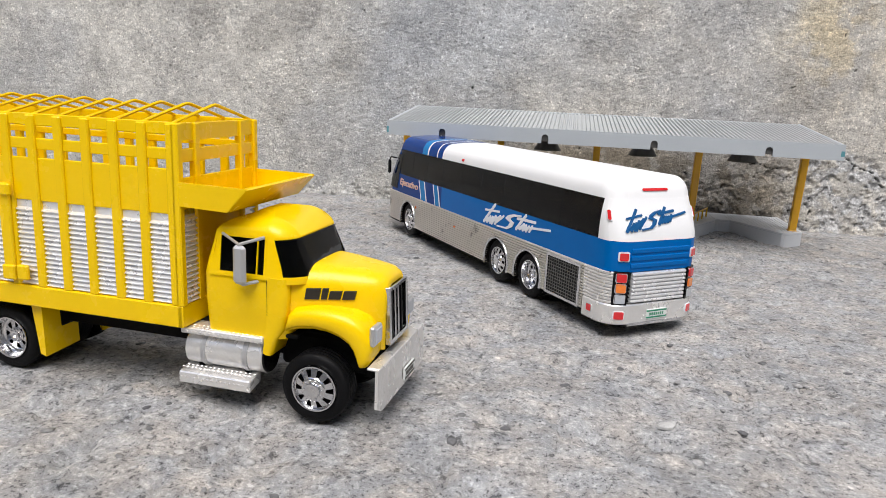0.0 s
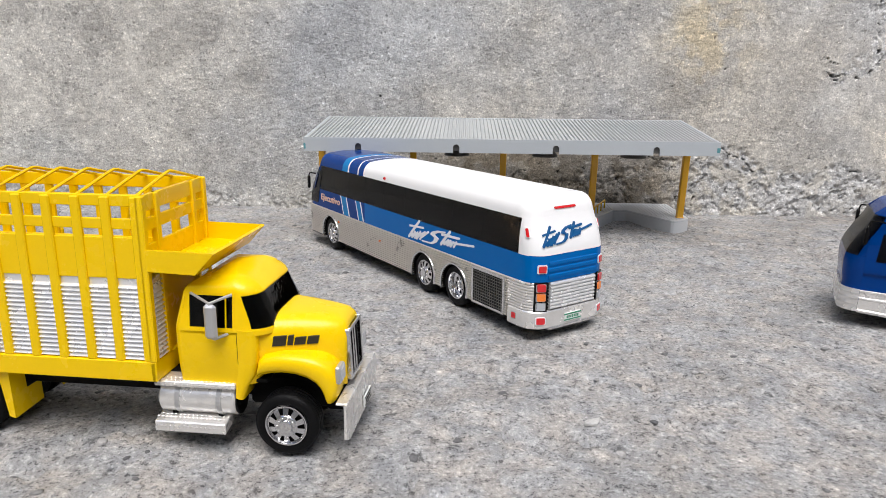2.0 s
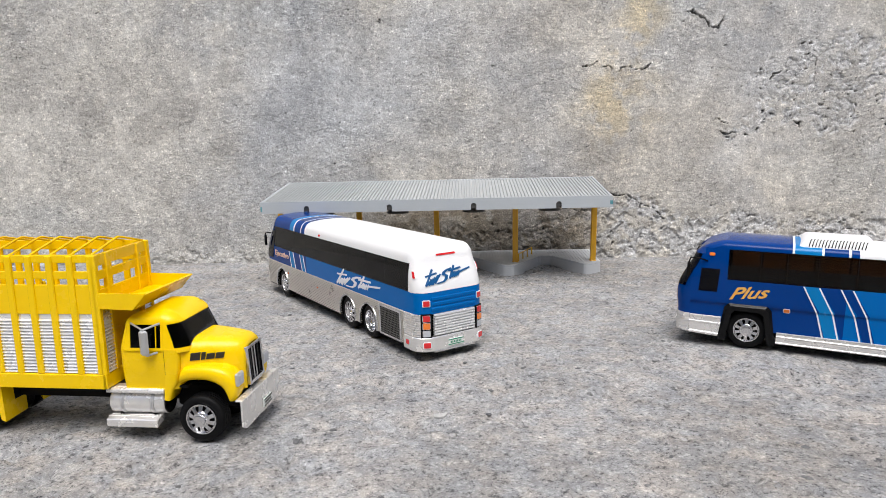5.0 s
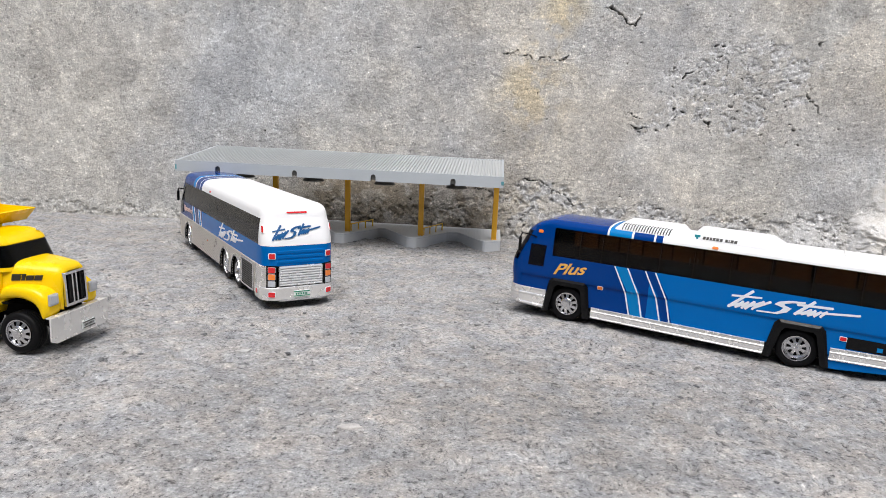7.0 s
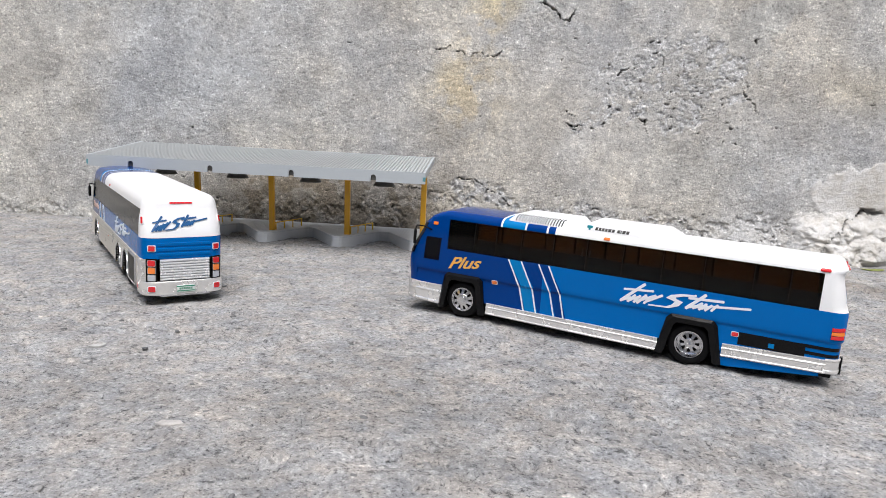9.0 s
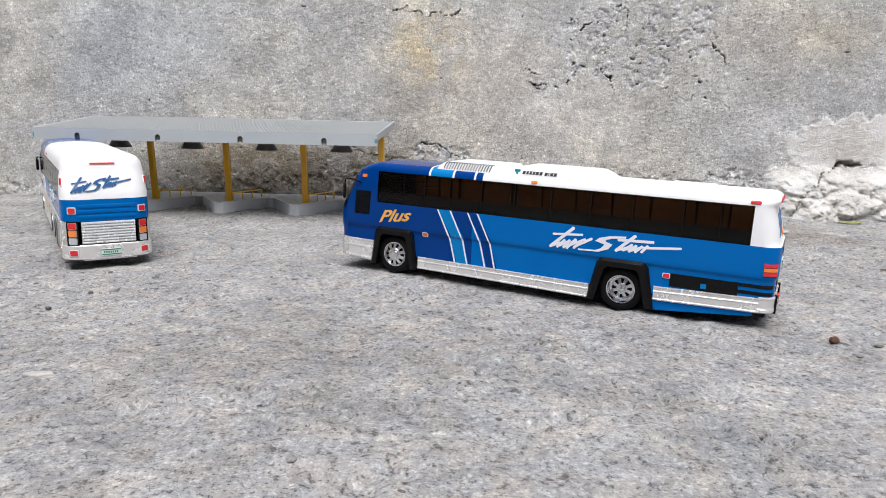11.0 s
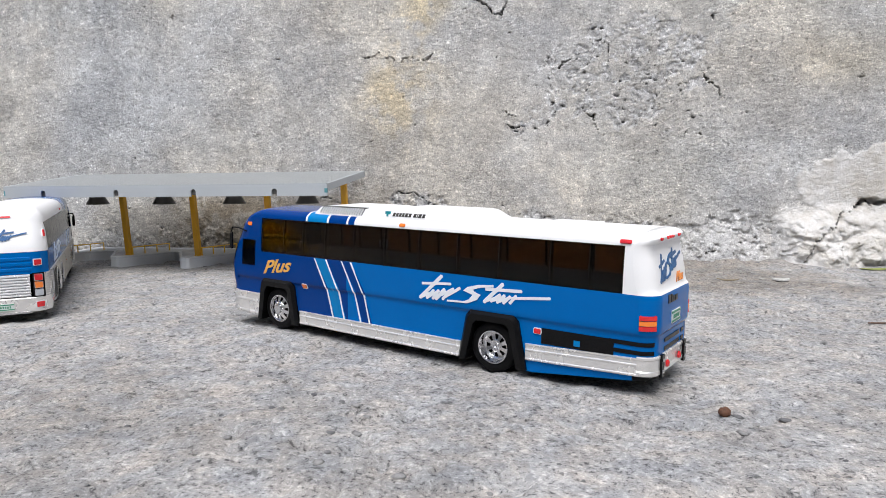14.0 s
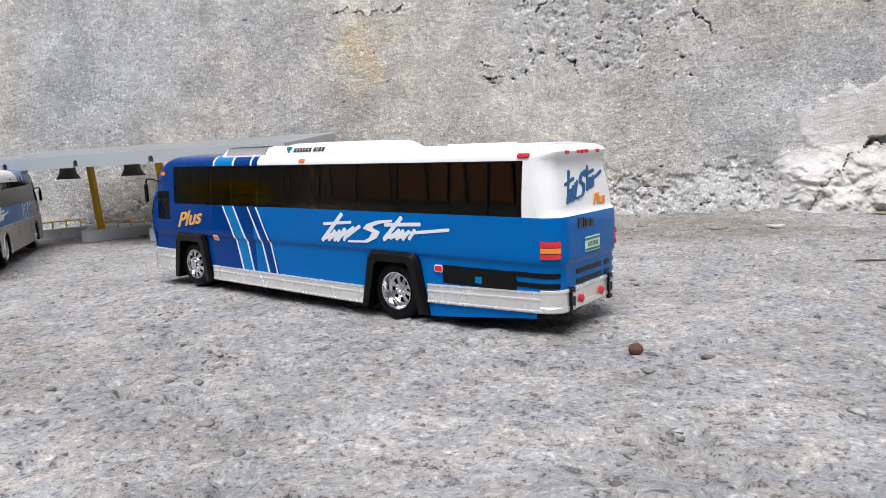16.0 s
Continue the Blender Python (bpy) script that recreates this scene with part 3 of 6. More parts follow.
xs = spaced(-0.42, 0.86, 0.0017, 4.0)
ys = spaced(0.02, 0.765, 0.0017, 4.0)
ys = ys[ys < 0.80]
X, Y = np.meshgrid(xs, ys)
ground = mesh_grid("ground", np.stack([X, Y, floor_height(X, Y)], -1).reshape(-1, 3), len(xs), len(ys), CONCRETE,
                   {"dirt": 0.55 * hump(X, Y, .32, .235, .11, .075) * sstep(.30, .55, fbm(X, Y, 26.0, 4, 0)) + sstep(0.53, 0.60, Y + 0.10 * (fbm(X, Y, 14.0, 4, 2) - 0.5)) * (0.35 + 0.65 * sstep(0.35, 0.6, X)) * sstep(0.30, 0.55, fbm(X, Y, 9.0, 4, 1))})
tagged(ground, "rough weathered grey concrete floor with pits and grit", "ground", kind="structure")

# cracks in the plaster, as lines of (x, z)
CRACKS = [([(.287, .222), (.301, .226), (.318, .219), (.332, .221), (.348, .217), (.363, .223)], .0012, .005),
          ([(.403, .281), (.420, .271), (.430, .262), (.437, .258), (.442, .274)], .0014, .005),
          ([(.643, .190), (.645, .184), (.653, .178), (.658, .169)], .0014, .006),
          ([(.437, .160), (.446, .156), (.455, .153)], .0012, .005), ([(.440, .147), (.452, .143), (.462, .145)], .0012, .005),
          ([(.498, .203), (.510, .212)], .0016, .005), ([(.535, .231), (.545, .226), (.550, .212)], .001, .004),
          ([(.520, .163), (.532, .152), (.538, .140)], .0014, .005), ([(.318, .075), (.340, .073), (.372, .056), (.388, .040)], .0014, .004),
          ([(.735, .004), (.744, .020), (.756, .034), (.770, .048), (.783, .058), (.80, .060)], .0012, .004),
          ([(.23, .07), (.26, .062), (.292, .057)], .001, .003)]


def near_line(x, z, pts):
    best = np.full(x.shape, 9.0)
    for (ax, az), (bx, bz) in zip(pts, pts[1:]):
        dx, dz = bx - ax, bz - az
        t = np.clip(((x - ax) * dx + (z - az) * dz) / (dx * dx + dz * dz), 0, 1)
        best = np.minimum(best, np.hypot(x - ax - t * dx, z - az - t * dz))
    return best


wx = spaced(-0.44, 0.87, 0.00105, 4.0)
wz = spaced(-0.004, 0.325, 0.00105, 2.4)
wz = wz[wz > -0.12]
X, Z = np.meshgrid(wx, wz)
jx, jz = X + 0.010 * (fbm(X, Z, 110, 4, 1, 0.65) - 0.5), Z + 0.011 * (fbm(X, Z, 110, 4, 2, 0.65) - 0.5)
edge = fbm(X, Z, 38, 4, 3) - 0.5
# where the skim coat has come off: a ragged field high on the wall and a band along its foot
field = hump(X, Z, .525, .185, .085, .055) + 0.8 * hump(X, Z, .60, .215, .06, .04) + 0.6 * hump(X, Z, .455, .15, .03, .02)
bare = sstep(0.50, 0.70, field + 1.2 * edge) * sstep(0.46, 0.56, fbm(X, Z, 110, 4, 2, .6))
foot_top = 0.038 + 0.030 * hump(X, Z * 0, .335, 0, .06, 1) + 0.012 * hump(X, Z * 0, .46, 0, .03, 1) + 0.014 * hump(X, Z * 0, .66, 0, .03, 1) - 0.020 * sstep(.16, -.1, X)
foot = sstep(0.010, -0.004, Z - foot_top - 0.03 * edge)
bare = np.maximum(bare, foot * sstep(0.40, 0.55, fbm(X, Z, 75, 4, 1, .6)) * (0.3 + 0.7 * sstep(.24, .30, X)))
# the lime patch by the corner, feathered into splashes at its upper rim, with lumpy lime-stained stone under it
lx, lz = X + 0.012 * (fbm(X, Z, 70, 3, 1) - 0.5), Z + 0.020 * (fbm(X, Z * 0.4, 110, 3, 2) - 0.5)
lime = sstep(1.06, .96, np.hypot((lx - .805) / .073, (lz - .079 - .06 * (lx - .78) * (lx > .80)) / .034)) * sstep(.0, .004, lz - .044 - .25 * np.clip(lx - .762, 0, .05))
lime = np.maximum(lime, 0.9 * sstep(.708, .728, lx) * sstep(.062, .048, Z))
cells, second = np.full(X.shape, 9.0), np.full(X.shape, 9.0)
rock_rng = np.random.RandomState(23)
for k in range(13):
    d = np.hypot((jx - rock_rng.uniform(.70, .88)) * .42, jz - rock_rng.uniform(-.015, .06))
    second = np.minimum(second, np.maximum(cells, d))
    cells = np.minimum(cells, d)
boulder = sstep(0.0, .009, second - cells)
lumps = sstep(.708, .734, X) * sstep(.062, .035, Z + 0.01 * edge) * (0.5 + 0.9 * fbm(X * 0.6, Z, 55, 3, 2))
sx_ = X + .035 * (fbm(X, Z, 40, 4, 2) - .5)
stain = (0.85 * hump(sx_, Z, .322, .18, .035, .05) + 0.95 * hump(sx_, Z, .348, .28, .024, .05)) * sstep(.34, .56, fbm(X, Z, 55, 5, 2, .6)) + 0.5 * hump(X, Z, .78, .20, .05, .03) * (1 - lime)
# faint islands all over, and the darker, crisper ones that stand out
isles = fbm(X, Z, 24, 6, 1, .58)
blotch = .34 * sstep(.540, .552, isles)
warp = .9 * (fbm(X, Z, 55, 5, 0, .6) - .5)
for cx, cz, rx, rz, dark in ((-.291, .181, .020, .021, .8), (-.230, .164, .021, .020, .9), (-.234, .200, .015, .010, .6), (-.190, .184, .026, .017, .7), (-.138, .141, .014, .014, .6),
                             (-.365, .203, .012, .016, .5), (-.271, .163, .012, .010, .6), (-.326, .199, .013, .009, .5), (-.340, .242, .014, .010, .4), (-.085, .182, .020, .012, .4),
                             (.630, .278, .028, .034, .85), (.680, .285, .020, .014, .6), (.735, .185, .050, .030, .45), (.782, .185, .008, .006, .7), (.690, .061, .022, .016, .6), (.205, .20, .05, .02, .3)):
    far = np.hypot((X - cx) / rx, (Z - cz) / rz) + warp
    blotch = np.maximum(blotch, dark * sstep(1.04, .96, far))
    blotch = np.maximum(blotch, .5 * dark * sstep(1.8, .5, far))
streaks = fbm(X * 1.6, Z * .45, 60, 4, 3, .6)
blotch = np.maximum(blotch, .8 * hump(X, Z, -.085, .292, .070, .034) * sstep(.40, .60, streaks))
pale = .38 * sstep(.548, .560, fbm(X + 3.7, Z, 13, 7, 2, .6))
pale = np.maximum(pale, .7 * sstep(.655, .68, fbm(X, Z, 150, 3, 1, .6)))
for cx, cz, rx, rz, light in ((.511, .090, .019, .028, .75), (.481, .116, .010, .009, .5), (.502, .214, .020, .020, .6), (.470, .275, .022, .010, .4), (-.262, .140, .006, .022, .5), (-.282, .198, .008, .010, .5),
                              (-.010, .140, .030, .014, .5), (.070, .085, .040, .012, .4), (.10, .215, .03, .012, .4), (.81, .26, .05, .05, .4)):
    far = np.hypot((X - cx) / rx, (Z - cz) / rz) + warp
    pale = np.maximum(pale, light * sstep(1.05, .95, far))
# brown, darker tone low on the wall behind the station
low_brown = sstep(.095, .060, Z + .05 * (fbm(X, Z, 22, 4, 2) - .5)) * sstep(-.01, .07, X) * sstep(.335, .27, X) * (.60 + .40 * sstep(.42, .56, fbm(X, Z, 70, 4, 3, .6)))
cool = (0.9 * hump(X, Z, .44, .28, .06, .032) + 0.8 * hump(X, Z, .66, .27, .06, .05) + 0.5 * hump(X, Z, -.10, .285, .10, .04) + 0.6 * hump(X, Z, .62, .10, .12, .04)) * sstep(.44, .54, fbm(X, Z, 20, 6, 0, .6)) + .45 * sstep(.25, -.1, X) + .6 * hump(X, Z, -.372, .062, .05, .02)
out = 0.006 * (fbm(X, Z, 6, 2, 1) - 0.5) + 0.0007 * (fbm(X, Z, 60, 3, 0, 0.6) - 0.5) + 0.0005 * (fbm(X * 0.6, Z, 310, 2, 2) - 0.5)
chips = sstep(0.52, 0.62, fbm(X, Z, 160, 4, 0, 0.65))
out = out - bare * (0.0004 + 0.0012 * chips + 0.0013 * (fbm(X, Z, 300, 3, 2, 0.7) - 0.5)) + foot * (0.0027 * (fbm(X, Z, 95, 5, 1, 0.62) - 0.42) - 0.0014 * chips)
out = out + lime * 0.0014 + lumps * 0.020 + 0.0055 * lumps * (boulder - 0.6 + .5 * (fbm(X, Z, 60, 3, 1) - .5))
out = out + 0.012 * foot * sstep(.50, .62, X) * sstep(foot_top, -0.01, Z)
# small holes where grit has fallen out, thick in the bare field, thin elsewhere
pit_rng = np.random.RandomState(11)
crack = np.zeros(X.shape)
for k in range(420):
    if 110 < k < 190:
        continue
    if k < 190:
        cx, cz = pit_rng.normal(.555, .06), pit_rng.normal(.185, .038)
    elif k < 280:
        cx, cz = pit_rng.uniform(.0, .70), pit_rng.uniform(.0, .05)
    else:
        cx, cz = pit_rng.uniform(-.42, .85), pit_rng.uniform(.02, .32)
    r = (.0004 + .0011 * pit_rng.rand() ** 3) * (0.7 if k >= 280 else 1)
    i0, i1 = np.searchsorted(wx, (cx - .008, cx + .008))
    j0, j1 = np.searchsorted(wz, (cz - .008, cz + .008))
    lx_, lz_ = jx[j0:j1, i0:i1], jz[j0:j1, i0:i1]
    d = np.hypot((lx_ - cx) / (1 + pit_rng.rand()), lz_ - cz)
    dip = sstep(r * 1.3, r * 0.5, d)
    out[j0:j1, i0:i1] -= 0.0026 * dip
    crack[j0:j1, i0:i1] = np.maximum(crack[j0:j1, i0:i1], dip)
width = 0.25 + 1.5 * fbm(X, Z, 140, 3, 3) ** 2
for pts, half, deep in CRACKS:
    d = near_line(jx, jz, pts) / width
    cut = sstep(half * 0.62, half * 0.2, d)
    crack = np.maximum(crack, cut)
    out = out - deep * cut + 0.0006 * sstep(half * 4, half * 1.6, d) * (1 - cut)
hole = near_line(jx, jz, [(.790, .061), (.812, .064)])
out = out - 0.014 * sstep(.0034, .001, hole)
out = np.where(Z > 0.5, 0.006 * (fbm(X, Z, 6, 2, 1) - 0.5), out)
wall = mesh_grid("wall_north", np.stack([X, 0.746 - out, Z], -1).reshape(-1, 3), len(wx), len(wz), PLASTER, {"bare": bare, "lime": lime, "stain": stain, "crack": crack, "cool": cool, "blotch": blotch * (1 - lime), "pale": pale * (1 - lime), "low_brown": low_brown})
tagged(wall, "old grey-beige plastered wall with cracks, bare patches and lime splashes", "wall", kind="structure")
core = Geo().box(-4200, 4200, 775, 900, -100, 2600, 2)
tagged(part("wall_core", core, PLASTER, None, smooth=0), "solid masonry behind the plaster", "wall", kind="structure")
# unseen plain walls behind the camera and to both sides, added to block low sky light
for name, box in (("sky_blocker_south", (-2600, 2800, -2400, -2200, -50, 2000)), ("sky_blocker_west", (-2600, -2400, -2200, 700, -50, 2000)), ("sky_blocker_east", (2600, 2800, -2200, 700, -50, 2000))):
    tagged(part(name, Geo().box(*box, 2), PLASTER, None, smooth=0), "unseen plain plastered wall added to block low sky light", "wall", kind="structure")

# grit and stones bedded in the floor
def bedded_grit():
    rng = np.random.RandomState(3)
    n = 9000
    px, py = rng.uniform(-0.36, 0.82, n), 0.03 + 0.70 * rng.rand(n) ** 1.25
    size = 0.0005 + 0.0016 * rng.rand(n) ** 4
    near = py < 0.20
    size[near] *= 0.9
    pz = floor_height(px, py)
    a = (1 + 5 ** 0.5) / 2
    ico = np.array([(-1, a, 0), (1, a, 0), (-1, -a, 0), (1, -a, 0), (0, -1, a), (0, 1, a), (0, -1, -a), (0, 1, -a), (a, 0, -1), (a, 0, 1), (-a, 0, -1), (-a, 0, 1)]) / 1.9
    tri = np.array([(0, 11, 5), (0, 5, 1), (0, 1, 7), (0, 7, 10), (0, 10, 11), (1, 5, 9), (5, 11, 4), (11, 10, 2), (10, 7, 6), (7, 1, 8),
                    (3, 9, 4), (3, 4, 2), (3, 2, 6), (3, 6, 8), (3, 8, 9), (4, 9, 5), (2, 4, 11), (6, 2, 10), (8, 6, 7), (9, 8, 1)])
    turn = rng.uniform(0, 6.28, n)
    s = ico[None] * (1 + 0.5 * (rng.rand(n, 12, 1) - 0.5)) * np.stack([1 + 0.6 * rng.rand(n), 0.8 + 0.4 * rng.rand(n), 0.25 + 0.3 * rng.rand(n)], -1)[:, None] * size[:, None, None]
    c, sn = np.cos(turn)[:, None], np.sin(turn)[:, None]
    v = np.stack([s[..., 0] * c - s[..., 1] * sn + px[:, None], s[..., 0] * sn + s[..., 1] * c + py[:, None], s[..., 2] + pz[:, None] - 0.02 * size[:, None]], -1)
    f = (tri[None] + 12 * np.arange(n)[:, None, None]).reshape(-1, 3)
    me = bpy.data.meshes.new("grit")
    me.from_pydata(v.reshape(-1, 3).tolist(), [], f.tolist())
    me.shade_smooth()
    m, nt, b = nodes_of("grit_stone")
    geo = nt.nodes.new("ShaderNodeNewGeometry")
    vec = coords(nt)
    col = ramp(nt, geo.outputs["Random Per Island"], [(0.0, (0.10, 0.10, 0.105)), (0.25, (0.22, 0.217, 0.213)), (0.6, (0.28, 0.276, 0.272)), (1.0, (0.42, 0.41, 0.40))])
    nt.links.new(mix(nt, 0.7, col, ramp(nt, noise_node(nt, vec, 700, 4), [(0.3, (0.6, 0.6, 0.6)), (0.65, (1.2, 1.2, 1.2))]), "MULTIPLY"), b.inputs["Base Color"])
    b.inputs["Roughness"].default_value = 0.85
    me.materials.append(m)
    tagged(new("grit", me), "small grey stones and grit bedded in the concrete floor", "gravel", kind="stuff")


bedded_grit()
# ---- the model bus station: a long ribbed roof on leaning posts over a sawtooth platform ----
def bus_station():
    st = thing("bus_station", pose(0, 0, 0), "grey plastic model bus station with ribbed roof and orange posts", "model station")
    X0, X1, YF, YB = -53.0, 293.0, 599.0, 711.0
    top = lambda y: 87.0 + (y - YF) / (YB - YF) * 11.0
    # ribbed sheet
    g = Geo()
    n = 100
    front, under = [], []
    for y in (YF + 1.6, 634, 668, YB):
        row, low = [], []
        for k in range(n):
            x0 = X0 + 2.2 + (X1 - X0 - 4.4) * k / n
            p = (X1 - X0 - 4.4) / n
            for f, h in ((0.0, 0.0), (0.10, 1.5), (0.46, 1.5), (0.56, 0.0)):
                row.append((x0 + f * p, y, top(y) + h))
                low.append((x0 + f * p, y, top(y) - 1.4))
        row.append((X1 - 2.2, y, top(y)))
        low.append((X1 - 2.2, y, top(y) - 1.4))
        front.append(row)
        under.append(low)
    g.sheet(front, under)
    part("roof_sheet", g, STATIONROOF, st, "ribbed grey plastic roof sheet", 20)
    # fascia with an arched notch over each lamp
    notches = (-7.2, 75.0, 158.0, 241.0)
    g = Geo()
    xs_ = sorted({X0, X1, *[c + d for c in notches for d in (-2.7, -2.68, -2.5, -2.0, -1.2, 0, 1.2, 2.0, 2.5, 2.68, 2.7)]})
    under_at = lambda x: max([77.2] + [81.5 + (max(0, 2.7 ** 2 - (x - c) ** 2)) ** 0.5 for c in notches if abs(x - c) < 2.69])
    for a, b in zip(xs_, xs_[1:]):
        la, lb = under_at(a + 1e-3), under_at(b - 1e-3)
        g.sheet([[(a, YF, la), (b, YF, lb)], [(a, YF, 88.6), (b, YF, 88.6)]], [[(a, YF + 1.8, la), (b, YF + 1.8, lb)], [(a, YF + 1.8, 88.6), (b, YF + 1.8, 88.6)]])
    part("fascia", g, STATIONGREY, st, "smooth grey fascia board with arched notches", 25)
    for x0, x1 in ((X0, X0 + 2.2), (X1 - 2.2, X1)):
        g = Geo().box(x0, x1, YF + 1.8, YB + 2, -5.5, 1.6, 0.5, warp=lambda u, v, w: (u, v, top(v) + w))
        part("end_rim", g, STATIONGREY, st)
    part("back_rim", Geo().box(X0 + 2.2, X1 - 2.2, YB, YB + 2, top(YB) - 4, top(YB) + 1.2, .5), STATIONGREY, st)
    dot = plain("teal_paint_spot", (0.10, 0.28, 0.31), 0.5)
    part("paint_spot", Geo().box(X1 - 2.6, X1 + .12, YF - .12, YF + 1.4, 80, 84, .1), dot, st, "teal paint left on the corner")
    part("paint_spot", Geo().box(X0 - .12, X0 + 1.6, YF - .12, YF + 1.4, 79, 84, .1), dot, st)
    # dark blocks behind the notches, added in place of the shade in there
    for c in notches:
        part("notch_shade_block", Geo().box(c - 3.6, c + 3.6, YF + 2.0, YF + 9.0, 78.6, 87.0, .4), LAMPGREY, st, "dark block standing in for the shade behind the fascia notch")
    # posts
    for x in (286.5, 202.6, 118.0, 34.5, -51.0):
        lean = lambda u, v, w: (u, v - 6.0 * (w - 11) / 70, w)
        g = Geo().box(x - 2.9, x + 2.9, 666.5, 672.0, 10, 91, .5, warp=lean)
        post = part("post", g, POSTORANGE, st, "leaning orange post")
        part("post_foot", Geo().box(x - 3.3, x + 3.3, 665.9, 672.6, 10, 12.0, .4), POSTORANGE, post)
    # pendant lamps
    for x in notches:
        prof = [(92.5, .5), (92.5, 7.8), (76.2, 8.0), (73.0, 8.6), (70.4, 10.0), (68.2, 11.4), (67.0, 12.1), (66.4, 11.9), (66.8, 10.8), (69.7, 8.4), (71.2, .5)]
        part("lamp_shade", Geo().lathe(prof, (x, 678.0, 0), (0, 0, 1), 28), LAMPGREY, st, "dark grey bell-shaped pendant lamp", 35)
    # platform: a row of blunt teeth with a notch between each two
    outline = [(-60.0, 742.0), (294.5, 742.0), (294.5, 668.0), (293.6, 664.6), (290.5, 661.4), (279.5, 653.6), (277.0, 652.6), (274.6, 653.4), (272.6, 655.6), (246.5, 700.0), (243.5, 702.6)]
    for tip in (194.5, 111.5, 28.5):
        outline += [(tip + 39, 703.0), (tip + 36, 701.2), (tip + 7.6, 654.6), (tip + 5.6, 652.0), (tip + 2.8, 650.9), (tip - 2.8, 651.6), (tip - 5.4, 653.2), (tip - 7.2, 655.6), (tip - 35.5, 700.0), (tip - 38.5, 702.6)]
    outline += [(-42.0, 703.0), (-46.0, 700.5), (-60.0, 678.0)]
    g = Geo().prism(outline, lambda x, y, d: (x, y, d), -3.0, 11.2)
    base = part("platform", g, LIFTEDGREY, st, "grey sawtooth platform with fine grooves", 25)
    part("platform_seam", Geo().prism([(x, y - .12) for x, y in outline], lambda x, y, d: (x, y, d), 9.6, 9.9), STATIONGREY, base)
    for k in range(100):
        x = 291.5 - k * 3.4
        near = min(abs(x - c) for c in (280.0, 194.5, 111.5, 28.5, -54.5))
        y0 = max(656.5, 655.5 + max(0.0, near - 5.0) * 1.55)
        if x > -58 and y0 < 706:
            part("platform_ridge", Geo().box(x - .45, x + .45, y0 + 2, 738, 10.8, 11.55, .15), LIFTEDGREY, base)
    # railings from each post back along the sawtooth
    for x in (202.6, 118.0, 34.5, -51.0):
        a, b = Vector((x + 3.2, 669.0, 0)), Vector((x + 21.5, 712.0, 0))
        rail = part("railing", Geo().tube([(a.x, a.y, 19.6), (b.x, b.y, 19.6), (b.x, b.y, 10.8)], .8, 6), POSTYELLOW, st, "low yellow railing with uprights")
        for t in (0.03, 0.34, 0.66):
            p = a.lerp(b, t)
            part("upright", Geo().tube([(p.x, p.y, 10.5), (p.x, p.y, 19.4)], .65, 6), POSTYELLOW, rail)
    return st


bus_station()
# ---- coach with three axles, seen from behind ----
def stripes(sh, bus, edges, w0, w1, lean, bands):
    """Slanting stripes on both sides: bands of (u0, u1, material), and thin white lines at edges."""
    for u0, u1, mat in bands:
        for face in (sh.left, sh.right):
            part("stripe", sh.side_patch(Geo(), u0, u1, w0, w1, .14, .5, lean, 3, face), mat, bus)
    for u in edges:
        for face in (sh.left, sh.right):
            part("stripe_line", sh.side_patch(Geo(), u - .55, u + .55, w0, w1, .22, .5, lean, 3, face), STROKEWHITE, bus)


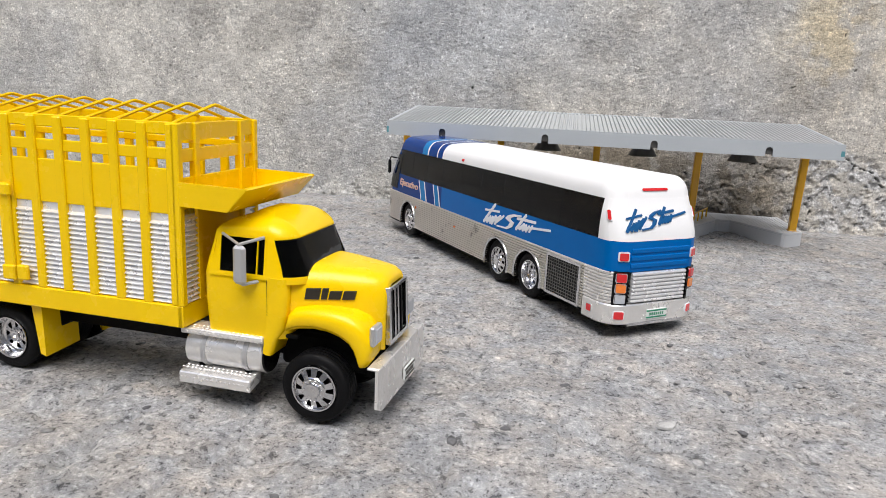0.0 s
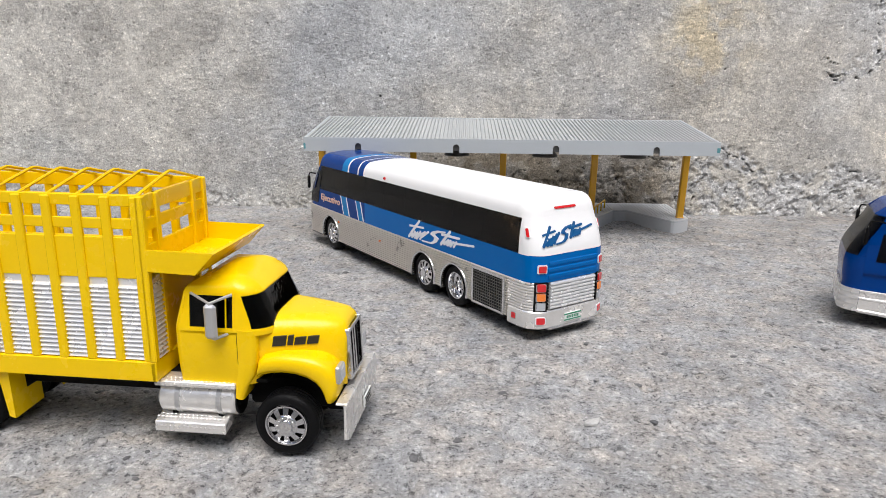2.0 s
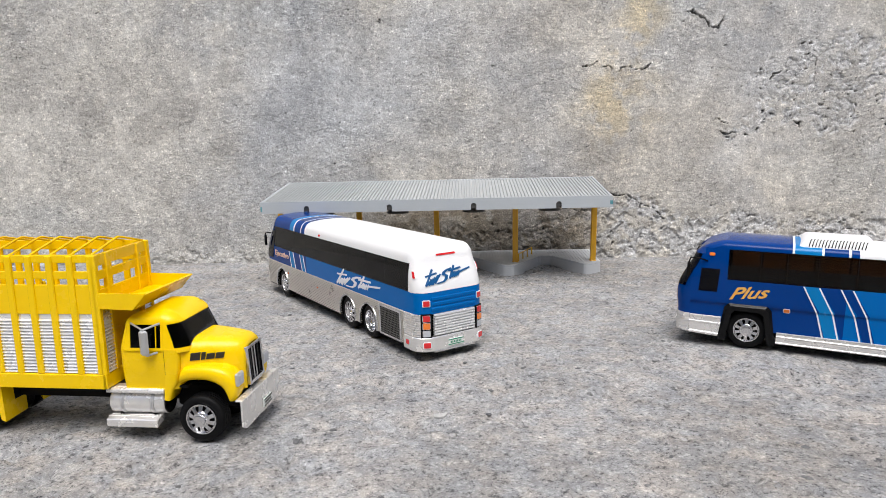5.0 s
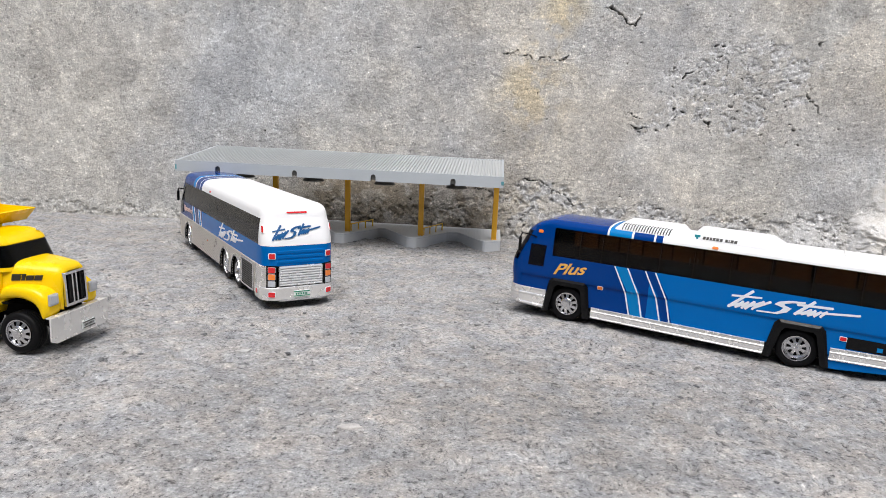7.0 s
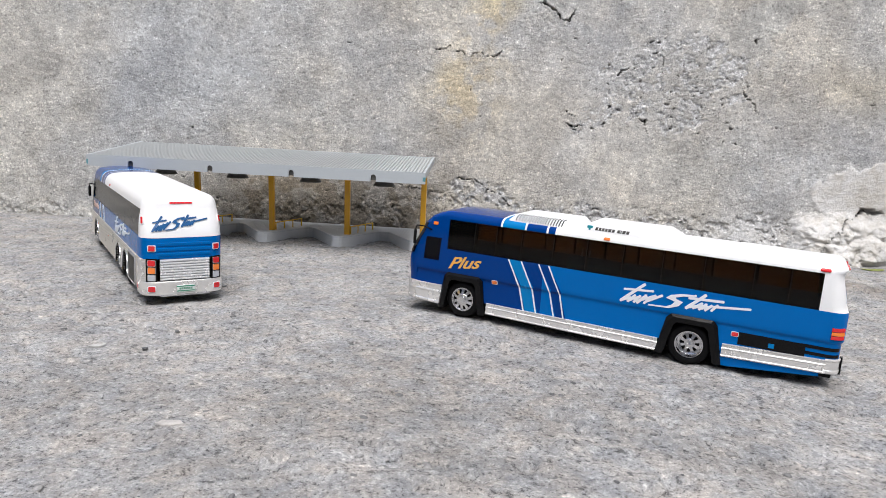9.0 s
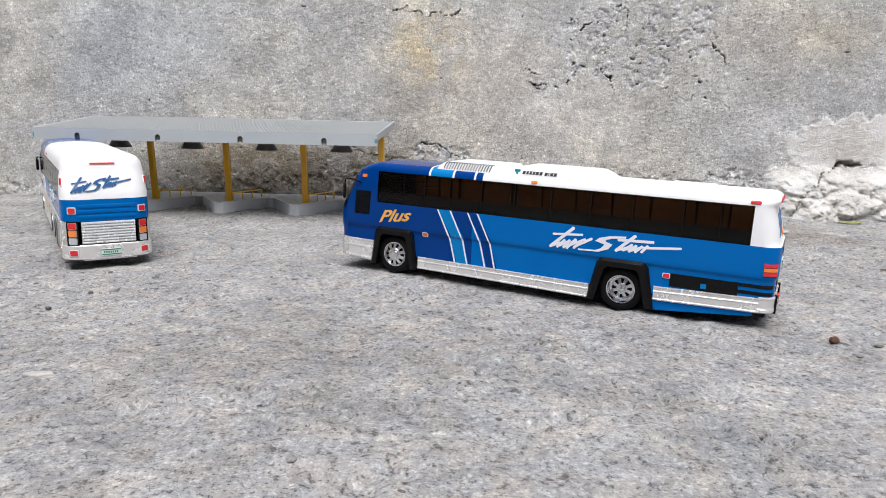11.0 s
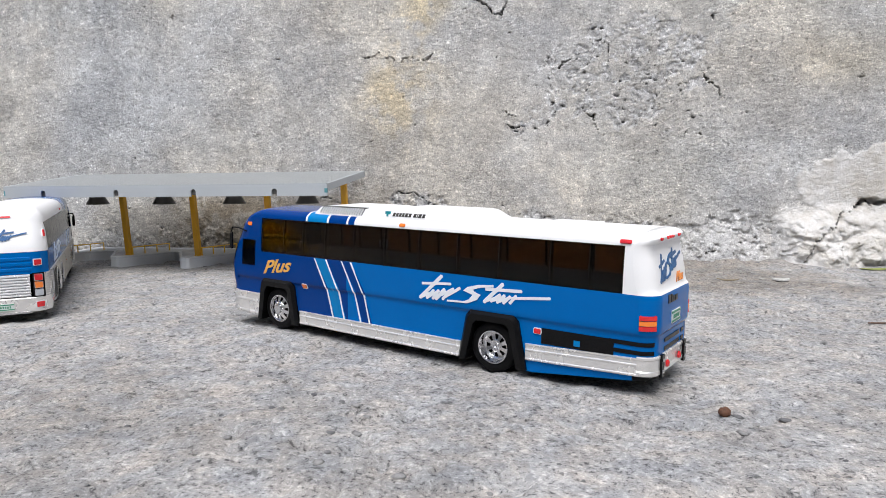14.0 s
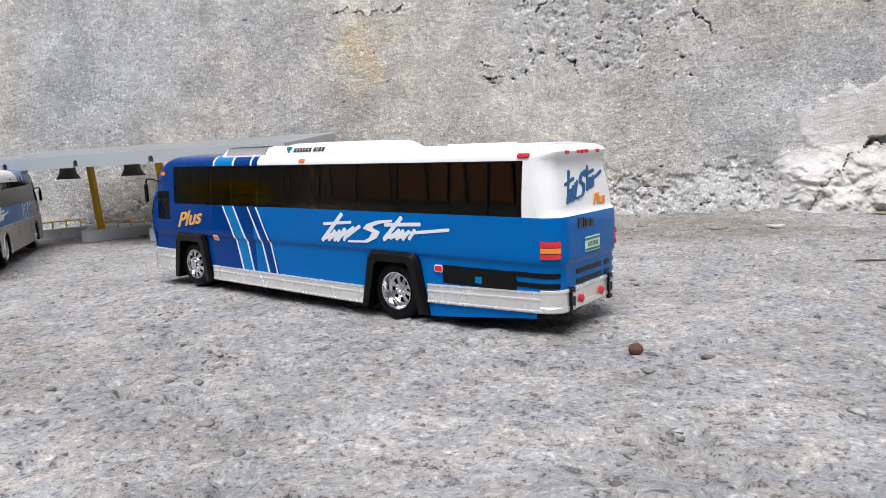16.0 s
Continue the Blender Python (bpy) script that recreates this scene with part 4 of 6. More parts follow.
def roof_part(sh, bus, name, u_lo, u_hi, rows, crown, mat, label=""):
    """The part of a coach's roof between two places along it: rounded eaves and a crowned top."""
    us = sorted({u_lo, u_hi, *[u for u in steps(u_lo, u_hi, max(2, int((u_hi - u_lo) / 12)))]})
    g = Geo()
    uf, ur, a, b, rf, rr = sh.dims(rows[0], 0)
    open_rear, open_front = u_lo <= ur + rr + .1, u_hi >= uf - rf - .1
    lo = ur + rr if open_rear else u_lo
    hi = uf - rf if open_front else u_hi
    us = steps(lo, hi, max(2, int((hi - lo) / 12)))
    left = [sh.left(u) for u in us[::-1]]
    right = [sh.right(u) for u in us]
    if open_rear:
        left[-1], right[0] = (lambda w: 1.0), (lambda w: 4.0)
    if open_front:
        left[0], right[-1] = (lambda w: 0.0), (lambda w: 5.0)
    wt = rows[-1]
    for cols in (left, right):
        sh.panel(g, cols, rows, 0, .8)
    ends = []
    if open_rear:
        sh.panel(g, sh.cols(1, 4), rows, 0, .8)
        ends.append(sh.cols(1, 4))
    if open_front:
        sh.panel(g, sh.cols(5, 8), rows, 0, .8)
        ends.append(sh.cols(5, 8))
    # the top, in strips across
    def top_row(u):
        p, q = sh.at(sh.left(u)(wt), wt), sh.at(sh.right(u)(wt), wt)
        return [(u, p[1] + (q[1] - p[1]) * s, wt + crown * (1 - (2 * s - 1) ** 2)) for s in (0, .1, .25, .5, .75, .9, 1)]
    uf2, ur2, a2, b2, rf2, rr2 = sh.dims(wt, 0)
    lo_t, hi_t = (ur2 + rr2 if open_rear else u_lo), (uf2 - rf2 if open_front else u_hi)
    rows_t = [top_row(u) for u in steps(lo_t, hi_t, max(2, int((hi_t - lo_t) / 12)))]
    g.sheet(rows_t, [[(x, y, z - .8) for x, y, z in r] for r in rows_t])
    for cols in ends:
        rim = [sh.at(c(wt), wt) for c in cols]
        base = rows_t[0] if cols is ends[0] and open_rear else rows_t[-1]
        mid = base[3]
        n = len(rim)
        half = (base[0][1] - base[-1][1]) / 2
        lift = [(x, y, z + crown * max(0, 1 - (abs(y - mid[1]) / half) ** 2) * .0) for x, y, z in rim]
        inner = [((x + 2 * mid[0]) / 3, (y + 2 * mid[1]) / 3, wt + crown * .85) for x, y, z in rim]
        g.add(lift + inner + [mid], [(i, i + 1, n + i + 1, n + i) for i in range(n - 1)] + [(n + i, n + i + 1, 2 * n) for i in range(n - 1)])
        order = base if rim[0][1] > rim[-1][1] else base[::-1]
        g.add([rim[0], inner[0], mid, *order[:4]], [(0, 1, 2, 6, 5, 4, 3)])
        g.add([rim[-1], inner[-1], mid, *order[3:]], [(0, 1, 2, 3, 4, 5, 6)])
    return part(name, g, mat, bus, label, 35)


def mullions(sh, bus, us, w0, w1):
    """Dark posts behind the smoked glass."""
    for u in us:
        for face in (sh.left, sh.right):
            part("window_post", sh.side_patch(Geo(), u - .7, u + .7, w0, w1, -1.2, .8, 0, 2, face), DARK, bus)
            part("window_divider", sh.side_patch(Geo(), u - .25, u + .25, w0, w1, -.12, .3, 0, 2, face), BLACK, bus)


def silver_bus():
    bus = thing("silver_bus", pose(.1271, .3741, .0012, 0, 0, 126.25), "white and blue model coach with corrugated silver sides, parked", "model bus")
    V1, V0, U1 = 8.9, -46.7, 292.0
    MIDV = (V0 + V1) / 2
    def inset(w):
        if w < 47:
            return 0.0
        t = (w - 47) / 20
        if w < 67:
            return 1.5 * t * t
        a = min(1, (w - 67) / 9.3)
        return 1.5 + 8.4 * (1 - math.sqrt(max(0, 1 - a * a)))
    sh = Shell(0, U1, V0, V1, 10.5, 11, inset, lambda w: 18 * smoothstep(34, 74, w), lambda w: 6.5 * smoothstep(44, 72, w))
    arches = ((246, 14.2), (107.5, 13.8), (72.5, 13.8))
    in_arch = lambda u, v, w: not any(math.hypot(u - c, w - 13) < r for c, r in arches)
    # corrugated flanks, with the wheel arches cut out
    us = sorted({*[round(x, 3) for x in steps(21, U1 - 11, 27)], *[round(c + d, 3) for c, r in arches for d in steps(-r - 1, r + 1, 40)]}, reverse=True)
    us = [u for u in us if 21 <= u <= U1 - 11]
    rib = lambda n, w0, w1, d: (steps(w0, w1, 4 * n), lambda w: d * (-.35, 0.85, 1.0, .85)[int(round((w - w0) / (w1 - w0) * 4 * n)) % 4])
    rows, off = rib(16, 8.8, 32, .8)
    for face, nm in ((sh.left, "corrugated_side"), (sh.right, "corrugated_side")):
        part(nm, sh.panel(Geo(), [face(u) for u in us], rows, off, .9, in_arch), SIDING, bus, "corrugated silver siding", 20)
    part("corrugated_front", sh.panel(Geo(), sh.cols(5.0, 8.0), rows, off, .9), SIDING, bus, "", 20)
    for face in (sh.left, sh.right):
        rows_r, off_r = rib(10, 16, 32, .45)
        q0, q1 = face(21)(20), face(2.0)(20)
        cols = [(lambda w, q=q: q) for q in steps(q0, q1, 9)]
        part("rear_quarter", sh.panel(Geo(), cols, rows_r, off_r, .9), FOIL, bus, "ribbed silver rear quarter", 20)
    # arch trims and wheel wells
    for c, r in arches:
        for v, s in ((V1, 1), (V0, -1)):
            a0 = math.asin(max(-1, (8.8 - 13) / r))
            pts = [(c + (r + .2) * math.cos(a), v + s * .5, 13 + (r + .2) * math.sin(a)) for a in steps(a0, math.pi - a0, 22)]
            part("arch_trim", Geo().tube(pts, .75, 6), CHROME, bus, "bright wheel-arch lip")
            g = Geo()
            rim = [(c + (r + .4) * math.cos(a), 13 + (r + .4) * math.sin(a)) for a in steps(a0, math.pi - a0, 18)]
            g.sheet([[(x, v, z) for x, z in rim], [(x, v - s * 15, z) for x, z in rim]], [[(x, v, z + .4) for x, z in rim], [(x, v - s * 15, z + .4) for x, z in rim]])
            part("wheel_well", g, DARK, bus)
    part("underside", Geo().box(8, U1 - 10, V0 + 14.5, V1 - 14.5, 8, 12, .5), DARK, bus)
    part("floor", Geo().box(4, U1 - 4, V0 + 1.5, V1 - 1.5, 30.5, 32, .3), DARK, bus)
    for u0, u1 in ((6, 55), (123, 230), (262, U1 - 6)):
        part("belly_panel", Geo().box(u0, u1, V0 + 1.2, V1 - 1.2, 7.2, 9.6, .4), DARK, bus)
    # painted bands
    rows = [32, 36, 40, 44, 46.6]
    blue_cols = [sh.left(u) for u in steps(188, 21, 6)] + sh.cols(1.0, 4.0)[1:] + [sh.right(u) for u in steps(21, 188, 6)]
    part("blue_band", sh.panel(Geo(), blue_cols, rows, .0, .9), BLUE, bus, "glossy mid-blue waist band")
    navy = [sh.left(u) for u in steps(266, 188, 3)]
    part("navy_band", sh.panel(Geo(), navy, rows, 0, .9), NAVY, bus, "dark blue front part of the waist band")
    part("navy_band", sh.panel(Geo(), [sh.right(u) for u in steps(188, 266, 3)], rows, 0, .9), NAVY, bus)
    stripes(sh, bus, (222.5, 213, 197.5, 190), 32.3, 46.4, 4.5, ((213, 222.5, SKYBLUE), (190, 197.5, SKYBLUE)))
    # front: windscreen, side panes and dark-blue cap
    nose_rows = steps(34.5, 64, 6)
    part("windscreen", sh.panel(Geo(), sh.cols(5.35, 7.65), nose_rows, .1, .7), CABGLASS, bus, "dark curved windscreen")
    for face, sgn in ((sh.left, 1), (sh.right, -1)):
        part("nose_pillar", sh.panel(Geo(), [face(u) for u in steps(269, 265.5, 1)], steps(46.6, 66, 6), 0, .9), NAVY, bus)
        part("driver_window", sh.side_patch(Geo(), 270, 285, 34.5, 62, .1, .7, -9, 6, face), CABGLASS, bus, "dark driver's side pane")
        part("nose_panel", sh.panel(Geo(), [face(u) for u in steps(290, 265, 5)], steps(32, 66, 8), -.25, .6), NAVY, bus)
    # window band in smoked glass
    wrows = steps(46.6, 66, 5)
    for face in (sh.left, sh.right):
        part("window", sh.panel(Geo(), [face(u) for u in steps(265.5, 13.5, 12)], wrows, -.2, .6), GLASS, bus, "long smoked side window")
        part("rear_pillar", sh.panel(Geo(), [(lambda w, s=s, face=face: face(13.5)(w) * (1 - s) + (1.3 if face == sh.left else 3.7) * s) for s in steps(0, 1, 6)], wrows, 0, .9), WHITE, bus)
    mullions(sh, bus, (240, 214, 188, 160, 132, 104, 76, 46), 46.6, 66)
    # roof
    eave = [66] + [67 + 9.3 * math.sin(a) for a in (0.0, .25, .5, .75, 1.0, 1.25, 1.5)]
    roof_part(sh, bus, "white_roof", 0, 192, eave, 1.3, WHITE, "glossy white roof")
    roof_part(sh, bus, "navy_roof", 226, U1, eave, 1.3, NAVY, "dark blue roof cap over the cab")
    for u0, u1, mat in ((217, 226, SKYBLUE), (215, 217, WHITE), (201, 215, NAVY), (199.5, 201, WHITE), (192, 199.5, NAVY)):
        roof_part(sh, bus, "roof_stripe", u0, u1, eave, 1.3, mat)
    # rear: white upper panel, blue ledge with ridges, ribbed silver lid, bumper
    part("rear_panel", sh.panel(Geo(), sh.cols(1.25, 3.75), steps(46.8, 66.2, 8), .02, .9), WHITE, bus, "white rear panel above the waist")
    g = Geo()
    for w in (35.0, 38.6, 42.2):
        sh.panel(g, [sh.rear(v) for v in steps(-1, -37, 3)], [w - .9, w - .5, w + .9, w + 1.3], lambda q, w=w: .5 if abs(q - w) < 1 else .05, .6)
    part("rear_ridge", g, BLUE, bus, "three moulded ridges")
    rows_l, off_l = rib(8, 16.5, 31.6, 1.0)
    part("engine_lid", sh.panel(Geo(), [sh.rear(v) for v in steps(-2.4, -36.0, 2)], rows_l, lambda w: off_l(w) + .3, 1.6), PANELMETAL, bus, "ribbed bright metal engine lid", 20)
    bump_cols = [(lambda w, q=q: q) for q in [sh.left(20)(12), *[1 + k / 8 for k in range(9)], 2.5, *[3 + k / 8 for k in range(9)], sh.right(20)(12)]]
    part("bumper", sh.panel(Geo(), bump_cols, [6, 6.6, 11, 15.4, 16], lambda w: .9 if 6.3 < w < 15.7 else .4, 1.6), FOIL, bus, "plain bright metal rear bumper")
    part("bumper_edge", sh.panel(Geo(), [sh.rear(v) for v in steps(-2, -36, 2)], [5.2, 6.4], 1.4, 1.2), CHROME, bus)
    rear = lambda a, b, d: sh.at(sh.rear(a)(b), b, 1.0 + d)
    rear0 = lambda a, b, d: sh.at(sh.rear(a)(b), b, d)
    for v0, v1 in ((-0.4, 5.9), (-43.7, -37.4)):
        fr = part("tail_lamp", Geo().prism([(v0, 15.8), (v1, 15.8), (v1, 32.4), (v0, 32.4)], rear0, -.3, .9), BLACK, bus, "black frame with red, amber and clear lenses")
        for k, mat in enumerate((CLEARLENS, AMBER, RED)):
            lamp_square(fr, "lamp", rear0, v0 + .8, v1 - .8, 16.5 + 5.2 * k, 21.2 + 5.2 * k, mat, CHROME, .45, 1.5)
        vc = (v0 + v1) / 2
        lamp_square(bus, "marker_lamp", rear0, vc - 2.6, vc + 2.2, 37.2, 42.0, RED, STROKEWHITE, .6, 1.0)
        lamp_square(bus, "reflector", rear, vc - 2.4, vc + 2.2, 8.6, 13.0, RED, STROKEWHITE, .4, .7)
    for face in (sh.left, sh.right):
        sd = lambda a, b, d, face=face: sh.at(face(a)(b), b, d + .9)
        lamp_square(bus, "reflector", sd, 12.5, 16.5, 9.5, 13.5, RED, CHROME, .4, .5)
        sd0 = lambda a, b, d, face=face: sh.at(face(a)(b), b, d)
        cn = lambda a, b, d, face=face: sh.at((1 + a / 16.5) if face == sh.left else (4 - a / 16.5), b, d)
        lamp_square(bus, "marker_lamp", cn, 4.4, 7.0, 56.0, 61.5, RED, WHITE, .5, .9)
        lamp_square(bus, "marker_lamp", sd0, 159, 161.6, 67.5, 69.3, RED, RED, .2, .6)
        lamp_square(bus, "marker_lamp", sd0, 275, 279, 63, 66, AMBER, AMBER, .2, .6)
        lamp_square(bus, "marker_lamp", sd0, 229, 232, 24, 26, AMBER, CHROME, .2, .9)
        lamp_square(bus, "marker_lamp", sd0, 163, 166, 22, 23.6, AMBER, CHROME, .2, .9)
        # louvred radiator grille
        fr = Geo()
        for a0, a1, b0, b1 in ((22.6, 24.2, 9, 31), (51.2, 52.8, 9, 31), (24.2, 51.2, 9, 10.4), (24.2, 51.2, 29.6, 31)):
            sh.side_patch(fr, a0, a1, b0, b1, 1.6, 1.6, 0, 1, face)
        gr = part("radiator_grille", fr, CHROME, bus, "square black mesh grille in a metal frame")
        part("grille_back", sh.side_patch(Geo(), 24.2, 51.2, 10.4, 29.6, .98, .6, 0, 1, face), BLACK, gr)
        for k in range(13):
            part("grille_bar", sh.side_patch(Geo(), 25.4 + k * 2.05, 25.75 + k * 2.05, 10.4, 29.6, 1.2, .5, 0, 1, face), LAMPGREY, gr)
        for k in range(11):
            part("grille_slat", sh.side_patch(Geo(), 24.2, 51.2, 11.2 + k * 1.7, 11.5 + k * 1.7, 1.3, .5, 0, 1, face), LAMPGREY, gr)
    bar = lambda a, b, d: sh.at(sh.rear(a)(b), b, d)
    part("top_lamp", Geo().prism([(-11.5, 69.8), (-26, 69.8), (-26.8, 70.4), (-26, 71.0), (-11.5, 71.0), (-10.7, 70.4)], bar, -.3, .5), RED, bus, "thin red lamp bar")
    number_plate(bus, rear, -13.5, -25.5, 8.0, 12.6)
    # sign-writing strokes
    for face, flip in ((sh.left, 1), (sh.right, -1)):
        place = lambda x, y, d, face=face, flip=flip: (lambda u, w: sh.at(face(u)(w), w, d))(127 - x if flip > 0 else 53 + x, 33.9 + y)
        strokes(bus, STROKEWHITE, "white painted script strokes", place, 74, 12.6, .88)
    place = lambda x, y, d: sh.at(sh.rear(2.5 - x)(51.5 + y + x * .05), 51.5 + y + x * .05, d + .4)
    strokes(bus, STROKEBLUE, "blue painted script strokes", place, 38, 9.4, .85)
    lettering("class_lettering", "Ejecutivo", 7.8, 0.15, PALEGOLD, bus, Matrix.Translation((264 * MM, (V1 + .2) * MM, 38.4 * MM)) @ pose(0, 0, 0, 90, 0, 180) @ Matrix.Diagonal((1.22, .92, 1, 1)), "pale orange lettering")
    # mirrors
    for s, v in ((1, V1), (-1, V0)):
        mir = part("mirror", Geo().box(281.5, 284, min(v + s * .6, v + s * 3.2), max(v + s * .6, v + s * 3.2), 45, 56, 1.0), BLACK, bus, "black mirror on an arm")
        part("mirror_arm", Geo().tube([(276, v - s * 1.5, 58), (281, v + s * 1.6, 58.4), (282.8, v + s * 2.4, 55)], .6, 6), BLACK, mir)
    for c, r in arches:
        for s, v in ((1, V1 - 1.6), (-1, V0 + 1.6)):
            wheel(bus, c, v, 12.9, 12.7, s, deep=(c == 72.5))
    part("axle_mass", Geo().box(60, 120, V0 + 12, V1 - 12, 7, 16, 1), DARK, bus)
    part("axle_mass", Geo().box(238, 254, V0 + 12, V1 - 12, 7, 16, 1), DARK, bus)
    return bus


silver_bus()
# ---- coach with two axles, seen along its left side ----
def blue_bus():
    pitch = pose(.0743, 0, 0) @ pose(0, 0, 0, 0, -1.35, 0) @ pose(-.0743, 0, 0)
    bus = thing("blue_bus", pose(.549, .293, 0, 0, 0, 156.34) @ pitch, "two-tone blue model coach with white roof and smoked windows, parked", "model bus")
    V1, V0, U0, U1 = 0.0, -53.0, -4.0, 275.0
    def inset(w):
        i = 1.0 * smoothstep(30.5, 28.5, w)
        if w > 46:
            i += 1.6 * ((min(w, 68) - 46) / 22) ** 2
        if w > 68:
            a = min(1, (w - 68) / 4.8)
            i += 7.0 * (1 - math.sqrt(max(0, 1 - a * a)))
        return i
    sh = Shell(U0, U1, V0, V1, 8.0, 10, inset, lambda w: 10.5 * smoothstep(36, 66, w) + 14 * smoothstep(63, 76, w),
               lambda w: 2.0 * smoothstep(46, 49, w) + 2.0 * smoothstep(50, 66, w) - 2.8 * smoothstep(66, 71, w))
    # wheel openings: slanted sides and a flat top
    arches = ((228.0, 16.6, 12.5, 29.2), (76.0, 17.8, 12.6, 28.8))
    def in_arch(u, v, w):
        for c, b, t, top in arches:
            if w < top and abs(u - c) < b + (t - b) * max(0, (w - 4)) / (top - 4) - 1.2:
                return False
        return True
    us = sorted({*[round(x, 3) for x in steps(4, U1 - 10, 40)], *[round(c + d, 3) for c, b, t, top in arches for d in steps(-b - 1, b + 1, 44)]}, reverse=True)
    us = [u for u in us if 4 <= u <= U1 - 10]
    low_rows = [13, 15, 17, 19, 21, 23, 25, 27, 28.5, 29, 29.5, 30, 30.5, 33, 36, 40, 43, 46.8]
    cut = 171.0
    side = lambda face: ([u for u in us if u >= cut] + [cut], [cut] + [u for u in us if u < cut])
    for face in (sh.left, sh.right):
        ahead, behind = side(face)
        part("navy_side", sh.panel(Geo(), [face(u) for u in ahead], low_rows, 0, .9, in_arch), NAVY, bus, "glossy navy-blue front flank")
        part("blue_side", sh.panel(Geo(), [face(u) for u in behind], low_rows, 0, .9, in_arch), BLUE, bus, "glossy mid-blue flank with a moulded crease")
        low = lambda u: 4.2 + max(0, 54 - u) * .105
        us_l = steps(58.0, 6.0, 12)
        fr = [[sh.at(face(u)(13), low(u) + (12.6 - low(u)) * s, -.15) for u in us_l] for s in (0, .5, 1)]
        part("lower_skirt", Geo().sheet(fr, [[(x, y - .9 * (1 if face == sh.left else -1), z) for x, y, z in r] for r in fr]), BLUE, bus)
    part("blue_rear", sh.panel(Geo(), sh.cols(1.0, 4.0), [13, 16, 20, 24, 28.5, 29, 30, 30.5, 34, 38, 42, 45, 46.8], 0, .9), BLUE, bus, "rounded mid-blue tail")
    part("navy_nose", sh.panel(Geo(), sh.cols(5.0, 8.0), [13, 18, 24, 30, 36, 40], 0, .9), NAVY, bus, "rounded navy-blue nose")
    # bright skirts
    def skirt(name, u0, u1, wa, wb, extra=()):
        """A bright strip with two ribs; wa and wb give its lower and upper edge at u."""
        for face in (sh.left, sh.right):
            n = 10
            fr = [[sh.at(face(u)(wa(u) + (wb(u) - wa(u)) * s), wa(u) + (wb(u) - wa(u)) * s, o) for u in steps(u0, u1, n)]
                  for s, o in ((0, .5), (.06, .95), (.12, .95), (.16, .6), (.5, .6), (.56, .6), (.60, .9), (.66, .9), (.70, .6), (.88, .6), (.92, .95), (.98, .95), (1, .5))]
            bk = [[sh.at(face(u)(wa(u) + (wb(u) - wa(u)) * s), wa(u) + (wb(u) - wa(u)) * s, -.3) for u in steps(u0, u1, n)] for s in (0, .06, .12, .16, .5, .56, .60, .66, .70, .88, .92, .98, 1)]
            part(name, Geo().sheet(fr, bk), FOIL, bus, "bright aluminium skirt with raised ribs", 25)
    skirt("middle_skirt", 209.5, 94.5, lambda u: 5.0 + (u - 94) * .006, lambda u: 13.3 + (u - 94) * .003)
    skirt("rear_skirt", 57.5, 4.0, lambda u: 9.7 + (55 - u) * .034, lambda u: 17.8 + (55 - u) * .034)
    skirt("front_skirt", U1 - 10.2, 244.5, lambda u: 6.1 + (u - 244) * .05, lambda u: 20.3)
    nose = [(w, .95 if k % 3 == 1 else .6) for k, w in enumerate(steps(7.6, 20.6, 12))]
    g = Geo().sheet([[sh.at(c(w), w, o) for c in sh.cols(5.0, 8.0)] for w, o in nose], [[sh.at(c(w), w, -.3) for c in sh.cols(5.0, 8.0)] for w, o in nose])
    part("front_bumper", g, FOIL, bus, "ribbed bright front bumper", 25)
    tail = [(11.5, .5), (12, 1.0), (13.5, 1.0), (14, .7), (18.6, .7), (19, 1.0), (19.9, 1.0), (20.2, .5)]
    g = Geo().sheet([[sh.at(c(w), w, o) for c in sh.cols(1.0, 4.0)] for w, o in tail], [[sh.at(c(w), w, -.3) for c in sh.cols(1.0, 4.0)] for w, o in tail])
    part("rear_bumper", g, FOIL, bus, "bright wrap-around rear bumper", 25)
    # black wheel-arch flares
    for c, b, t, top in arches:
        for face, v, s in ((sh.left, V1, 1), (sh.right, V0, -1)):
            line_o = [(c - b - 1.5, 4.6), (c - t - 2.2, top - 1.5), (c - t + .5, top + 1.4), (c + t - .5, top + 1.4), (c + t + 2.2, top - 1.5), (c + b + 1.5, 4.6)]
            line_i = [(c - b + 3.2, 4.6), (c - t + 2.6, top - 5.2), (c - t + 4.6, top - 3.2), (c + t - 4.6, top - 3.2), (c + t - 2.6, top - 5.2), (c + b - 3.2, 4.6)]
            g = Geo()
            mid = [((2 * x + p) / 3, (2 * y + q) / 3) for (x, y), (p, q) in zip(line_o, line_i)]
            rows = [[(x, v + s * .1, y) for x, y in line_o], [(x, v + s * 1.7, y) for x, y in mid], [(x, v + s * 1.5, y) for x, y in line_i], [(x, v - s * 3.0, y) for x, y in line_i]]
            g.sheet(rows, [[(x, y - s * 1.2, z - .01) for x, y, z in r] for r in rows])
            part("arch_flare", g, BLACK, bus, "thick glossy black wheel-arch flare", 30)
            rim = [(x, y) for x, y in line_i]
            g = Geo().sheet([[(x, v - s * .5, z) for x, z in rim], [(x, v - s * 15, z) for x, z in rim]], [[(x, v - s * .5, z + .4) for x, z in rim], [(x, v - s * 15, z + .4) for x, z in rim]])
            part("wheel_well", g, DARK, bus)
    part("underside", Geo().box(U0 + 10, U1 - 8, V0 + 14.5, V1 - 14.5, 6, 12, .5), DARK, bus)
    part("floor", Geo().box(U0 + 4, U1 - 5, V0 + 2, V1 - 2, 32, 33.2, .3), DARK, bus)
